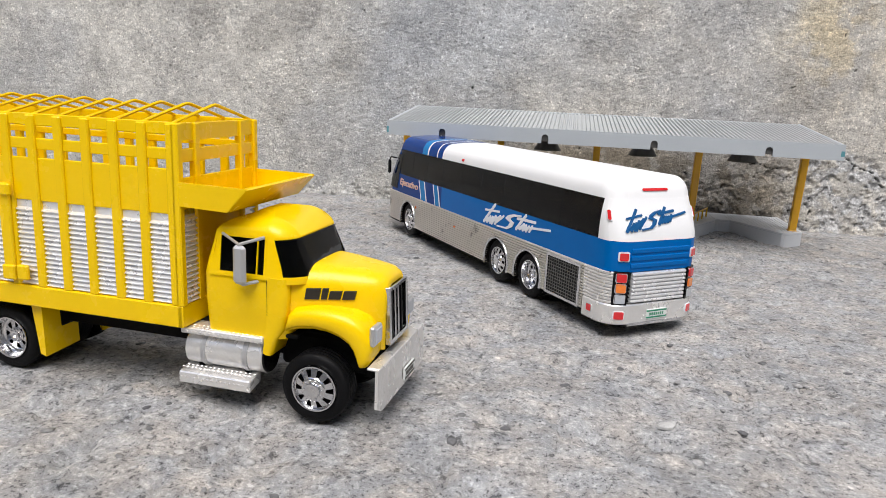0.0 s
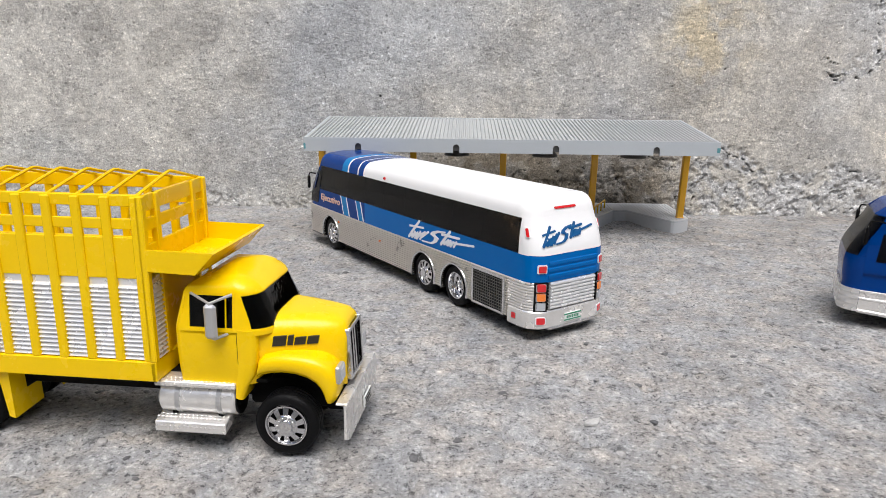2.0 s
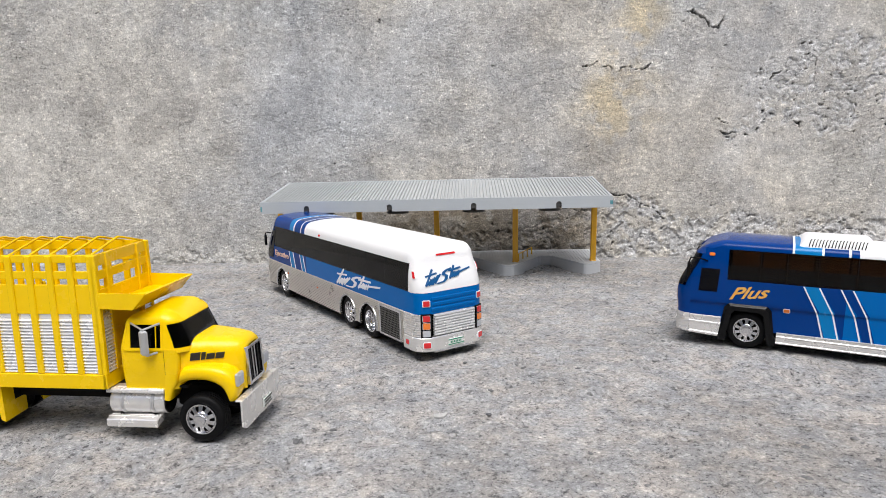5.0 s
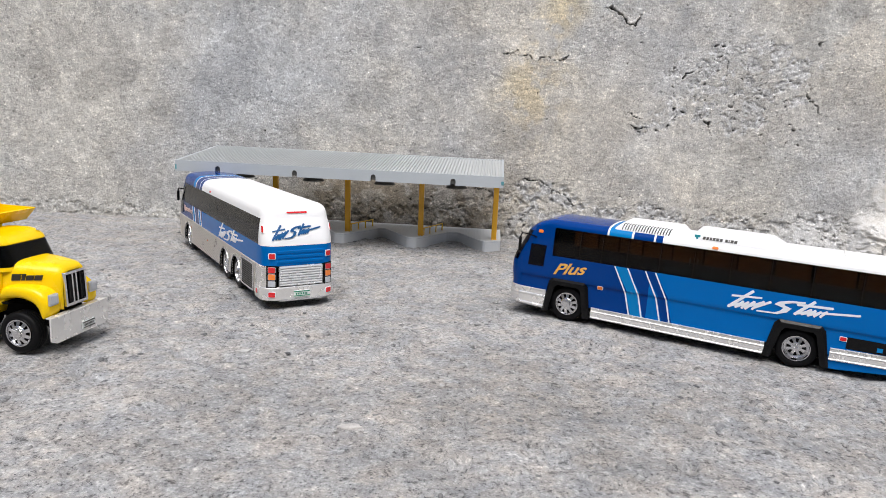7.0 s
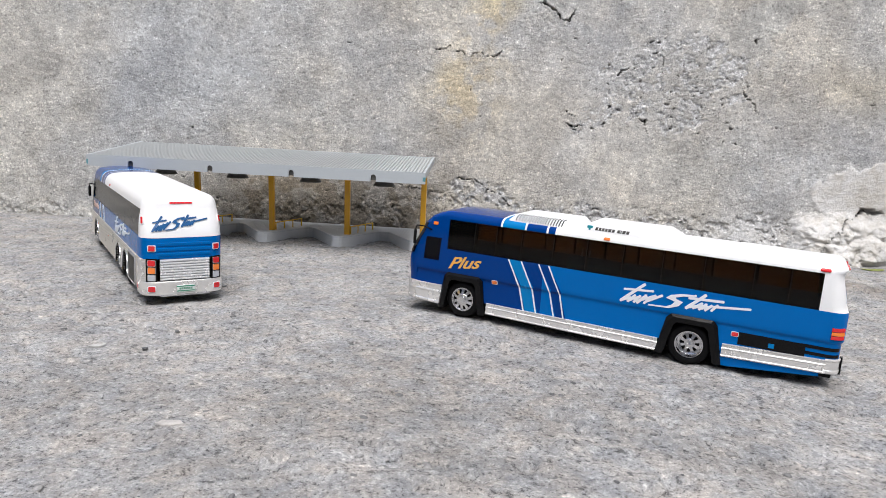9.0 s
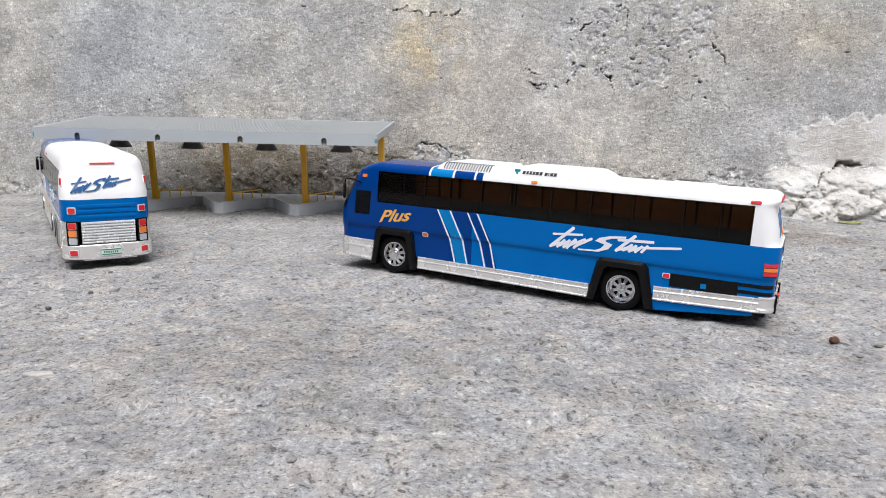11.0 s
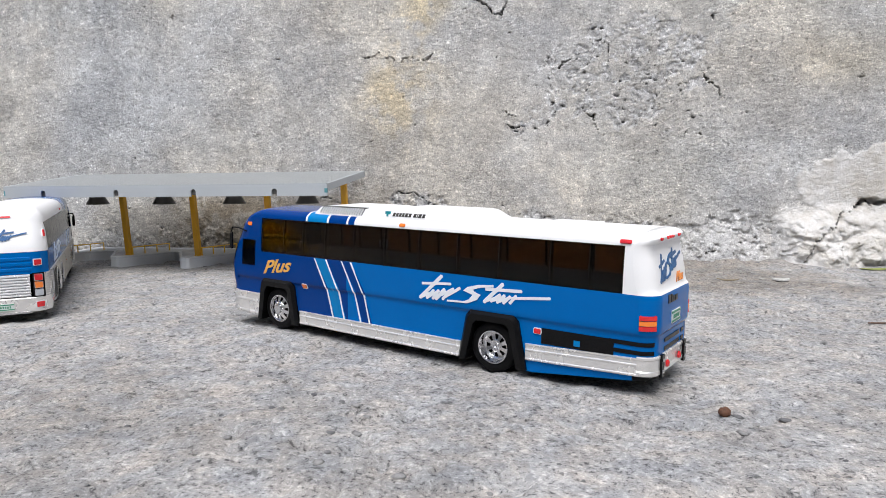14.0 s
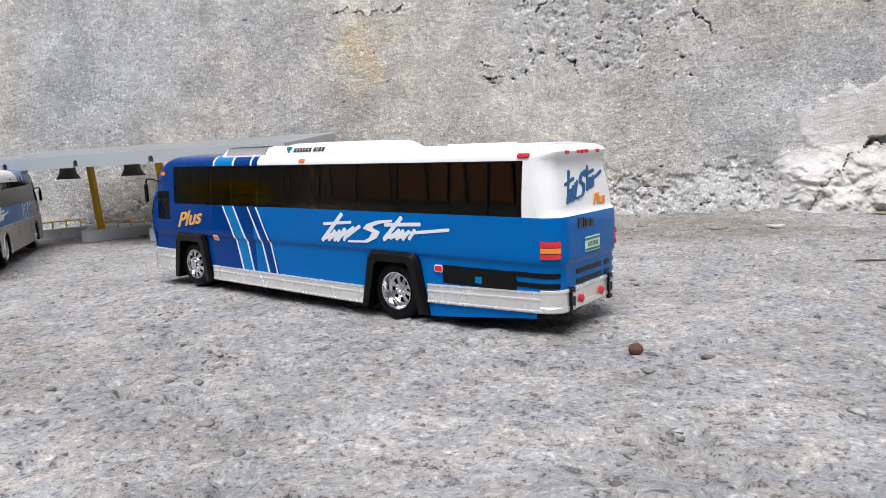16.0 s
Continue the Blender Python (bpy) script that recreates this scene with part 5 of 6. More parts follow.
    for u0, u1, w in ((U0 + 4, 56, 9.4), (96, 208, 5.4), (248, U1 - 6, 7.6)):
        part("belly_panel", Geo().box(u0, u1, V0 + 1.2, V1 - 1.2, w, w + 2.4, .4), DARK, bus)
    part("axle_mass", Geo().box(66, 86, V0 + 10, V1 - 10, 7, 16, 1), DARK, bus)
    part("axle_mass", Geo().box(218, 238, V0 + 10, V1 - 10, 7, 16, 1), DARK, bus)
    # windows
    rows = steps(46.8, 67.4, 5)
    for face in (sh.left, sh.right):
        part("window", sh.panel(Geo(), [face(u) for u in steps(242, 11.2, 14)], rows, -.25, .5), GLASS, bus, "long smoked side window with dark frames")
        part("front_pillar", sh.panel(Geo(), [face(u) for u in steps(264.5, 242, 6)], rows, 0, .9), NAVY, bus)
        part("rear_pillar", sh.panel(Geo(), [(lambda w, s=s, face=face: face(11.2)(w) * (1 - s) + (1.02 if face == sh.left else 3.98) * s) for s in steps(0, 1, 3)], rows, 0, .9), WHITE, bus)
        part("door_window", sh.side_patch(Geo(), 248, 260.0, 37.6, 53.6, .16, .5, -1.2, 4, face), CABGLASS, bus, "dark rounded driver's window")
        part("window_latch", sh.side_patch(Geo(), 146.2, 147.2, 56, 60.5, -.1, .3, 0, 1, face), BLACK, bus)
        part("window_latch", sh.side_patch(Geo(), 141.4, 142.4, 56, 60.5, -.1, .3, 0, 1, face), BLACK, bus)
    mullions(sh, bus, (222, 206, 188, 166, 144, 121, 97, 73, 46, 27), 46.8, 67.4)
    part("windscreen", sh.panel(Geo(), sh.cols(5.3, 7.7), steps(40, 63, 6), .05, .8), CABGLASS, bus, "dark curved windscreen")
    part("nose_inner", sh.panel(Geo(), sh.cols(5.0, 8.0), steps(40, 67.4, 6), -.3, .6), NAVY, bus)
    # roof, with the cooling pod on it
    eave = [67.4] + [68 + 4.8 * math.sin(a) for a in (0.0, .25, .5, .75, 1.0, 1.25, 1.5)]
    roof_part(sh, bus, "white_roof", U0, 166, eave, 1.0, WHITE, "glossy white roof")
    roof_part(sh, bus, "navy_roof", 204, U1, eave, 1.0, NAVY, "navy-blue roof over the cab")
    for u0, u1, mat in ((202.6, 204, WHITE), (187, 202.6, SKYBLUE), (185.6, 187, WHITE), (172, 185.6, NAVY), (170.6, 172, WHITE), (166, 170.6, NAVY)):
        roof_part(sh, bus, "roof_stripe", u0, u1, eave, 1.0, mat)
    def pod(name, u0, u1, v0, v1, h, ramp_rear, label):
        g = Geo()
        rows = []
        for u, z in [(u0, 0), (u0 + ramp_rear * .5, h * .62), (u0 + ramp_rear * .85, h * .96), (u0 + ramp_rear * 1.3, h), (u1 - 6, h), (u1 - 4, h * .95), (u1 - 1, h * .3), (u1, 0)]:
            rows.append([(u, v0 - 1, 70.3), (u, v0, 72.0 + z * .5), (u, v0 + 1.6, 72.6 + z * .92), (u, v0 + 5, 72.8 + z), (u, v1 - 5, 72.8 + z), (u, v1 - 1.6, 72.6 + z * .92), (u, v1, 72.0 + z * .5), (u, v1 + 1, 70.3)])
        g.sheet(rows, [[(x, y, min(z, 69.8) - .5) for x, y, z in r] for r in rows])
        return part(name, g, WHITE, bus, label, 40)
    pod("roof_pod", 92, 150, V0 + 5, V1 - 5, 4.6, 10, "raised white cooling pod")
    vent = pod("vent_pod", 155, 200, V0 + 5, V1 - 5, 3.8, 5, "white pod with a row of black vent slots")
    for k in range(18):
        u = 163.0 + k * 1.85
        line = ((0.0, -4.45, 72.6), (-.4, -4.9, 74.25), (-.9, -6.45, 76.35), (-1.5, -8.8, 76.8))
        g = Geo().sheet([[(u + a, v, w), (u + a + .6, v, w)] for a, v, w in line], [[(u + a, v - .4, w - .9), (u + a + .6, v - .4, w - .9)] for a, v, w in line])
        part("vent_slot", g, BLACK, vent)
    part("roof_hatch", Geo().box(34, 58, V0 / 2 - 9, V0 / 2 + 9, 73.0, 74.3, .4), WHITE, bus, "low white roof hatch")
    # tail: white upper panel, lamps, grooves, plate, script
    part("white_tail", sh.panel(Geo(), sh.cols(1.0, 4.0), [46.8, 48, 50, 54, 58, 62, 66, 67.6], 0, .9), WHITE, bus, "glossy white upper tail")
    place = lambda a, b, d: sh.at(sh.rear(a)(b), b, d)
    corner = lambda a, b, d: sh.at(1 + a, b, d)
    corner_r = lambda a, b, d: sh.at(4 - a, b, d)
    for cn in (corner, corner_r):
        box = part("tail_lamp", Geo().prism([(.06, 31.6), (.62, 31.6), (.62, 38.4), (.06, 38.4)], cn, -.3, .3), RED, bus, "three-bar red and amber tail lamp")
        for k, mat in enumerate((RED, AMBER, RED)):
            part("lens", Geo().prism([(.06 + .56 * q, 31.8 + 2.25 * k + z) for z, qs in ((0, (0, .25, .5, .75, 1)), (1.9, (1, .75, .5, .25, 0))) for q in qs], cn, 0, .8), mat, box)
    for w in (20.8, 24.6):
        for p0, p1 in ((.95, 1.66), (3.34, 4.05)):
            part("tail_groove", sh.panel(Geo(), [(lambda q, p=p: p) for p in steps(p0, p1, 8)], [w, w + 1.8], .3, .6), BLACK, bus, "black louvre strip")
        part("tail_groove", sh.panel(Geo(), [sh.rear(v) for v in steps(-15, -36, 3)], [w, w + 1.8], .25, .6), BLACK, bus)
        part("tail_groove", sh.panel(Geo(), [sh.rear(v) for v in steps(-39, -43, 1)], [w, w + 1.8], .25, .6), BLACK, bus)
    for v in (-9.5, -41.5):
        b = part("bumper_guard", Geo().prism([(v - 1.5, 10.6), (v + 1.5, 10.6), (v + 1.5, 20.6), (v - 1.5, 20.6)], place, .4, 1.8), BLACK, bus, "black rubber bumper guard with bolts")
        for w in (13, 18):
            p = place(v, w, 1.8)
            part("bolt", Geo().lathe([(0, .9), (.5, .7), (.6, .01)], p, (-1, 0, 0), 8), CHROME, b)
    for v in (-17, -34):
        p = place(v, 15, 1.0)
        part("tow_lamp", Geo().lathe([(0, 1.7), (.6, 1.6), (1.1, .9), (1.2, .01)], p, (-1, 0, 0), 10), RED, bus, "small round red lamp")
    number_plate(bus, place, -20.5, -32, 32.2, 37.8)
    place_up = lambda x, y, d: place(-10.0 - x, 51.5 + y + x * .10, d)
    strokes(bus, STROKEBLUE, "blue painted script strokes", place_up, 33, 10.5, .9)
    g = Geo()
    for k, (wd, hh) in enumerate(((3.0, 3.6), (1.2, 3.6), (2.8, 2.6), (2.8, 2.6))):
        x = -15.0 - (0, 3.9, 5.9, 9.6)[k]
        part("badge_bar", Geo().prism([(x, 42.0), (x - wd, 42.0), (x - wd * .86, 42.0 + hh), (x + .2, 42.0 + hh)], place, -.2, .35), STROKEBLACK, bus, "black bar of the maker's badge")
    for face, flip in ((sh.left, 1), (sh.right, -1)):
        sd = lambda a, b, d, face=face: sh.at(face(a)(b), b, d)
        pl = lambda x, y, d, face=face, flip=flip: (lambda u, w: sh.at(face(u)(w), w, d))(120.5 - x if flip > 0 else 45 + x, 32.6 + y)
        strokes(bus, STROKEWHITE, "white painted script strokes", pl, 75.5, 12.4, .88)
        for u, w, mat, sx, sy in ((204.5, 29, AMBER, 2.1, 1.5), (51.5, 24.5, RED, 2.1, 1.5), (132.3, 69.2, AMBER, 1.9, .9), (11, 69.2, RED, 2.6, .9), (252.5, 63.5, AMBER, 1.8, 1.1)):
            lamp_square(bus, "marker_lamp", sd, u - sx, u + sx, w - sy, w + sy, mat, STROKEWHITE if w < 40 else mat, .35, .7)
        bp = part("battery_panel", sh.side_patch(Geo(), 49.5, 14.5, 18.9, 26.2, .3, .5, 0, 2, face), BLACK, bus, "matt black side panel")
        part("panel_square", sh.side_patch(Geo(), 33.2, 30.2, 20.2, 22.8, .45, .4, 0, 1, face), SKYBLUE, bp)
        # stripes with a kink at the crease
        for u_t, u_b, mat, wide in ((191.4, 179.0, SKYBLUE, 8.7), (171.2, 158.6, NAVY, 6.8)):
            part("stripe", sh.side_patch(Geo(), u_b - wide / 2 + 2.0, u_b + wide / 2 + 2.0, 30.2, 46.6, .16, .5, u_t - u_b - 4.0 + 2.0, 3, face), mat, bus)
            part("stripe", sh.side_patch(Geo(), u_b - wide / 2 - 2.0, u_b + wide / 2 - 2.0, 13.6, 28.8, .16, .5, 5.0, 3, face), mat, bus)
            part("stripe", sh.side_patch(Geo(), u_b - wide / 2 + 3.0, u_b + wide / 2 + 3.0, 28.8, 30.2, .16, .5, -1.0, 1, face), mat, bus)
        for t, m, b in ((195.7, 187.3, 182.6), (186.7, 178.2, 173.8), (174.4, 166.0, 161.4), (167.7, 159.2, 154.8)):
            for u0, w0, w1, ln in ((b, 13.6, 28.8, m - .6 - b), (m - .6, 28.8, 30.4, .6), (m, 30.4, 46.6, t - m)):
                part("stripe_line", sh.side_patch(Geo(), u0 - .5, u0 + .5, w0, w1, .26, .5, ln, 3, face), STROKEWHITE, bus)
    part("pod_badge", Geo().box(143, 146.5, -5.9, -4.9, 74.2, 75.8, .05).box(144.2, 145.4, -5.2, -4.5, 73.0, 74.4, .05), TEAL, bus, "small teal badge")
    g = Geo()
    for k, (a, wd) in enumerate(((141.5, 1.8), (139.3, 1.6), (137.3, 1.6), (135.3, 1.6), (133.3, 2.0), (130.9, 1.8), (127.6, 1.8), (125.5, .8), (124.3, 1.9), (122.0, 1.9))):
        g.box(a - wd, a, -5.3, -4.5, 73.3, 75.2, .05, warp=lambda u, v, w: (u - (w - 73) * .2, v - (w - 73.3) * .5, w))
    part("badge_bars", g, STROKEBLACK, bus, "row of dark badge bars")
    lettering("class_lettering", "Plus", 11.0, 0.55, GOLD, bus, Matrix.Translation((240.5 * MM, (V1 + .18) * MM, 33.4 * MM)) @ pose(0, 0, 0, 90, 0, 180) @ pose(0, 0, 0, 0, 0, 8) @ Matrix.Diagonal((1.32, 1, 1, 1)), "gold painted lettering")
    q = place(-31, 49.3, .25)
    lettering("class_lettering", "Plus", 6.2, 0.4, ORANGEDECAL, bus, Matrix.Translation((q[0] * MM - .0001, -.031, .0493)) @ pose(0, 0, 0, 90, 0, -90) @ pose(0, 0, 0, -6, 0, 0), "orange painted lettering")
    for v in (-13.5, -22.5, -25.8, -29.1, -38.5):
        p = place(v, 69.9, 0)
        part("top_lamp", Geo().box(p[0] - .8, p[0] + .8, v - 1.05, v + 1.05, 69.3, 70.6, .3), RED, bus, "small red roof lamp")
    for s, v in ((1, V1), (-1, V0)):
        arm = part("mirror_arm", Geo().tube([(255, v - s * .2, 58.6), (261, v + s * 1.4, 60.6), (266.0, v + s * 2.0, 60.6), (267, v + s * 2.2, 57.5)], .5, 6), BLACK, bus, "thin black mirror arm")
        part("mirror", Geo().box(266, 268.0, min(v + s * 1.0, v + s * 3.4), max(v + s * 1.0, v + s * 3.4), 47, 58.0, .8), BLACK, arm)
    for c, deep in ((228, False), (76, True)):
        for s, v in ((1, V1 - 1.8), (-1, V0 + 1.8)):
            wheel(bus, c, v, 12.6, 12.6, s, deep)
    return bus


blue_bus()
# ---- yellow stake-bed lorry ----
def yellow_truck():
    tr = thing("yellow_truck", pose(-.0288, .2475, 0, 0, 0, -4.69), "bright yellow model lorry with a tall stake bed, parked", "model truck")
    W, REAR = 49.0, -166.0
    # frame and bed
    part("chassis", Geo().box(REAR + 4, 64, 14, 18, 21, 31, .4).box(REAR + 4, 64, 31, 35, 21, 31, .4).box(-4, 30, 10, 40, 24, 31, .6).box(-120, -60, 10, 39, 20, 31, .5), DARK, tr, "black chassis rails")
    part("bed_rim", Geo().box(REAR, 0.4, -.6, 1.2, 31, 38.6, .3).box(REAR, .4, W - 1.2, W + .6, 31, 38.6, .3).box(-1.4, .6, -.6, W + .6, 31, 38.6, .3).box(REAR - .4, REAR + 1.4, -.6, W + .6, 31, 38.6, .3), YELLOW, tr, "deep yellow bed rim")
    part("bed_floor", Geo().box(REAR + 1, -1, 1, W - 1, 33, 35.5, .3), YELLOW, tr)
    posts = [-2.2 - 10.95 * k for k in range(15)]
    def ribbed(u0, u1, v, w0, w1, s):
        n = 17
        fr, bk = [], []
        for k in range(2 * n + 1):
            w = w0 + (w1 - 2.6 - w0) * k / (2 * n)
            o = 1.0 if k % 2 else 0.0
            fr.append([(u0, v - s * o, w), (u1, v - s * o, w)])
            bk.append([(u0, v + s * .5, w), (u1, v + s * .5, w)])
        fr.append([(u0, v, w1), (u1, v, w1)])
        bk.append([(u0, v + s * .5, w1), (u1, v + s * .5, w1)])
        return Geo().sheet(fr, bk)
    for v, s in ((0.0, 1), (W, -1)):
        o = lambda d: v + s * d
        bx = lambda g, u0, u1, d0, d1, w0, w1, c=.3: g.box(u0, u1, min(o(d0), o(d1)), max(o(d0), o(d1)), w0, w1, c)
        for i, u in enumerate(posts):
            part("stake", bx(Geo(), u - 1.75, u + 1.75, -.5, 1.6, 38.4, 99.2, .5), YELLOW, tr, "upright yellow stake")
            if i + 1 < len(posts):
                part("metal_panel", ribbed(posts[i + 1] + 1.6, u - 1.6, o(1.2), 38.4, 69.6, s), PANELMETAL, tr, "ribbed bright metal panel", 15)
        for w0, w1 in ((69.6, 84.6), (87.5, 91.3), (95.6, 99.6)) if s > 0 else ((69.6, 73.4), (88.6, 91.2), (94.5, 99.6)):
            part("side_board", bx(Geo(), REAR + .5, -.4, .55, 1.9, w0, w1, .25), YELLOW, tr, "long yellow side board")
        part("side_board", bx(Geo(), REAR + .5, -.4, 1.75, 2.3, 38, 71, .2), YELLOW, tr)
        # a small hinged side gate with its latch
        part("gate_bar", bx(Geo(), -71.5, -67.0, -1.7, -.3, 45, 74, .4), YELLOW, tr, "flat gate bar")
        part("gate_hook", bx(Geo(), -70, -65.6, -2.8, -.9, 71, 75.4, .6), YELLOW, tr)
        part("gate_latch", bx(Geo(), -72, -66.6, -2.4, -.6, 40.6, 46, .5), YELLOW, tr)
        part("gate_latch", bx(Geo(), -65.6, -61, -2.4, -.6, 41, 46.4, .5), YELLOW, tr)
    # bows over the bed
    for u in posts:
        pts = [(u + .6, .4, 98.0), (u + .6, 1.4, 99.4), (u + .8, 22.5, 104.6), (u + .8, 24.5, 104.9), (u + .8, 26.5, 104.6), (u + .6, W - 1.4, 99.4), (u + .6, W - .4, 98.0)]
        part("roof_bow", Geo().tube(pts, .62, 6), YELLOW, tr, "thin bent yellow roof bow")
    # front wall of the bed
    for v in (.9, 10.5, 38.5, W - .9):
        part("front_stake", Geo().box(-1.9, .9, v - 1.4, v + 1.4, 38.4, 99.4, .4), YELLOW, tr)
    for v in (2.0, W - 10.0):
        fr = ribbed(v, v + 8.0, 0, 38.4, 71, 1)
        fr.v = [(-.2 - b, a, c) for a, b, c in fr.v]
        part("front_panel_metal", fr, PANELMETAL, tr, "ribbed bright metal panel", 15)
    part("front_panel", Geo().box(-1.6, -.4, 9, W - 9, 38.4, 72, .2).box(-1.6, -.2, 1, W - 1, 69, 81.5, .2), YELLOW, tr, "plain yellow bulkhead")
    for w0, w1 in ((86.6, 91.0), (93.6, 99.4)):
        part("front_board", Geo().box(-1.4, .0, 1, W - 1, w0, w1, .2), YELLOW, tr)
    # tray over the cab
    th = 1.0
    floor = Geo().sheet([[(0, 0, 74.0), (0, W, 74.0)], [(17.5, 0, 73.2), (17.5, W, 73.2)], [(24.0, -.4, 80.2), (24.0, W + .4, 80.2)]],
                        [[(0, 0, 73.0), (0, W, 73.0)], [(18.2, 0, 72.2), (18.2, W, 72.2)], [(25.0, -.4, 79.8), (25.0, W + .4, 79.8)]])
    tray = part("tray", floor, YELLOW, tr, "yellow luggage tray over the cab", 20)
    for v in (-.4, W - .6):
        g = Geo().prism([(0.4, 72.8), (18.0, 72.2), (24.8, 80.2), (0.4, 80.6)], lambda x, y, d: (x, d, y), v, v + th)
        part("tray_side", g, YELLOW, tray)
    # cab
    def inset(w):
        i = .8 * smoothstep(40, 31, w) if w < 40 else 0
        if w > 51:
            i += 1.8 * (min(w, 64.5) - 51) / 13.5
        if w > 64.5:
            a = min(1, (w - 64.5) / 5.6)
            i += 7.5 * (1 - math.sqrt(max(0, 1 - a * a)))
        return i
    low_cab = Shell(6.5, 38.0, 2.6, 46.4, 3.0, 6.0, inset, lambda w: 0.0, lambda w: 0.0)
    cab = Shell(6.5, 43.5, 2.6, 46.4, 3.0, 9.5, inset, lambda w: 4.0 * smoothstep(50, 67, w) + 2.5 * smoothstep(64, 70, w), lambda w: 2.0 * smoothstep(50, 66, w) + 2.5 * smoothstep(64, 70, w))
    # the cab's left is the lorry's left (v up); its right side faces the other way
    part("cab_body", low_cab.panel(Geo(), low_cab.cols(0, 8), [30.4, 31.5, 36, 42, 47, 50.5], 0, .9), YELLOW, tr, "rounded yellow cab", 40)
    part("scuttle", cab.panel(Geo(), cab.cols(0, 8), [49.6, 51, 52], 0, .9), YELLOW, tr)
    gr = [52, 55, 58, 61, 64.5]
    for face in (cab.left, cab.right):
        part("rear_pillar", cab.panel(Geo(), [face(u) for u in (12.9, 11.4, 9.6)], gr, 0, .9), YELLOW, tr)
        end = (lambda w: 0.0) if face == cab.left else (lambda w: 5.0)
        part("front_pillar", cab.panel(Geo(), [face(28.9), end], gr, 0, .9), YELLOW, tr)
        part("vent_post", cab.side_patch(Geo(), 26.2, 26.7, 52, 64.5, .1, .7, 0, 3, face), YELLOW, tr)
        part("side_window", cab.panel(Geo(), [face(u) for u in (28.9, 20, 12.9)], gr, -.25, .5), CABGLASS, tr, "dark side window")
    part("a_pillar", cab.panel(Geo(), [(lambda w, q=q: q) for q in (5.0, 5.05, 5.14)], gr, 0, .9), YELLOW, tr)
    part("a_pillar", cab.panel(Geo(), [(lambda w, q=q: q) for q in (7.86, 7.95, 8.0)], gr, 0, .9), YELLOW, tr)
    part("windscreen", cab.panel(Geo(), cab.cols(5.14, 7.86), gr, -.15, .5), CABGLASS, tr, "dark wrap-round windscreen")
    part("cab_rear", cab.panel(Geo(), cab.cols(1.0, 4.0), gr, 0, .9), YELLOW, tr)
    eave = [64.3] + [64.5 + 5.6 * math.sin(a) for a in (0.0, .25, .5, .75, 1.0, 1.25, 1.5)]
    g = Geo()
    cols = cab.cols(0, 8)
    rings = [[cab.at(c(w), w) for c in cols] for w in eave]
    cu, cv = 22.0, 24.5
    for k, (f, w) in enumerate(((.66, 71.0), (.33, 71.5))):
        rings.append([(cu + (x - cu) * f, cv + (y - cv) * f, w) for x, y, z in rings[len(eave) - 1]])
    g.sheet(rings, [[(x, y, z - .7) for x, y, z in r] for r in rings])
    n = len(cols)
    g.add(rings[-1] + [(cu, cv, 71.6)], [(i, (i + 1) % n, n) for i in range(n - 1)])
    part("cab_roof", g, YELLOW, tr, "smooth domed yellow cab roof", 60)
    part("cab_floor", Geo().box(8, 40, 5, 44, 30.6, 32, .3).box(9, 14, 6, 43, 32, 50, 1), DARK, tr)
    part("door_line", cab.side_patch(Geo(), 30.2, 30.35, 33, 50.5, .12, .3, 0, 3, cab.right), DARK, tr)
    part("marker_lamp", Geo().lathe([(0, 1.0), (.8, .8), (1.1, .01)], (34.5, 38, 68.6), (0.3, 0, 1), 10), CLEARLENS, tr)
    # bonnet: sections from the windscreen to the grille
    def section(u, half, top, drop):
        out = []
        for k in range(25):
            a = math.pi * k / 24
            c, s = math.cos(a), math.sin(a)
            x = half * (abs(c) ** .42) * (1 if c > 0 else -1)
            z = drop + (top - drop) * (s ** .42 if s > 0 else 0)
            out.append((u, 24.5 + x, z))
        return out
    secs = [section(36, 19.6, 55.0, 38), section(42, 18.2, 55.2, 36), section(50, 16.2, 54.8, 34), section(58, 14.2, 54.0, 31), (section(64, 12.5, 53.2, 29)), section(66.6, 11.2, 51.6, 28.5), section(67.4, 10.4, 50.2, 28.5)]
    g = Geo().sheet(secs, [[(x, 24.5 + (y - 24.5) * .93, z - .8) for x, y, z in r] for r in secs])
    part("bonnet", g, YELLOW, tr, "rounded yellow bonnet", 50)
    # front wings
    outer = [(37.2, 37.0), (37.6, 40.0), (39.6, 41.8), (46, 42.6), (53, 42.4), (59, 41.4), (63, 39.2), (65.6, 35.8), (66.6, 31.6), (66.4, 28), (65.0, 25.8)]
    innr = [(37.0, 34.4), (38.6, 35.2), (41.2, 36.0), (46, 36.6), (51, 36.3), (55.5, 35.0), (58.8, 33), (60.8, 30.4), (61.8, 28), (62.2, 26.6), (62.6, 25.6)]
    cowl_b = [(28.6, 25.0), (29.0, 30), (29.8, 34), (30.2, 40), (30.4, 46), (30.6, 51.4)]
    cowl_f = [(31.4, 24.4), (33.6, 30.2), (36.2, 34.4), (37.2, 40), (37.6, 46), (37.2, 51.4)]
    for v0, s in ((2.4, 1), (46.6, -1)):
        o = lambda d: v0 + s * d
        sl = lambda f, d, up: [(a + (p - a) * f, o(d), b + (q - b) * f + up) for (a, b), (p, q) in zip(innr, outer)]
        rows = [sl(0, 3.2, 0), sl(0, .5, 0), sl(.12, .0, 0), sl(.55, -.1, 0), sl(.85, .7, 0), sl(.97, 2.0, 0), sl(1.0, 4.0, .1), sl(1.0, 7.5, .5), sl(.99, 10.2, 1.3), sl(.96, 12.0, 3.2)]
        g = Geo().sheet(rows, [[(x, y + s * 1.0, z - .9) for x, y, z in r] for r in rows])
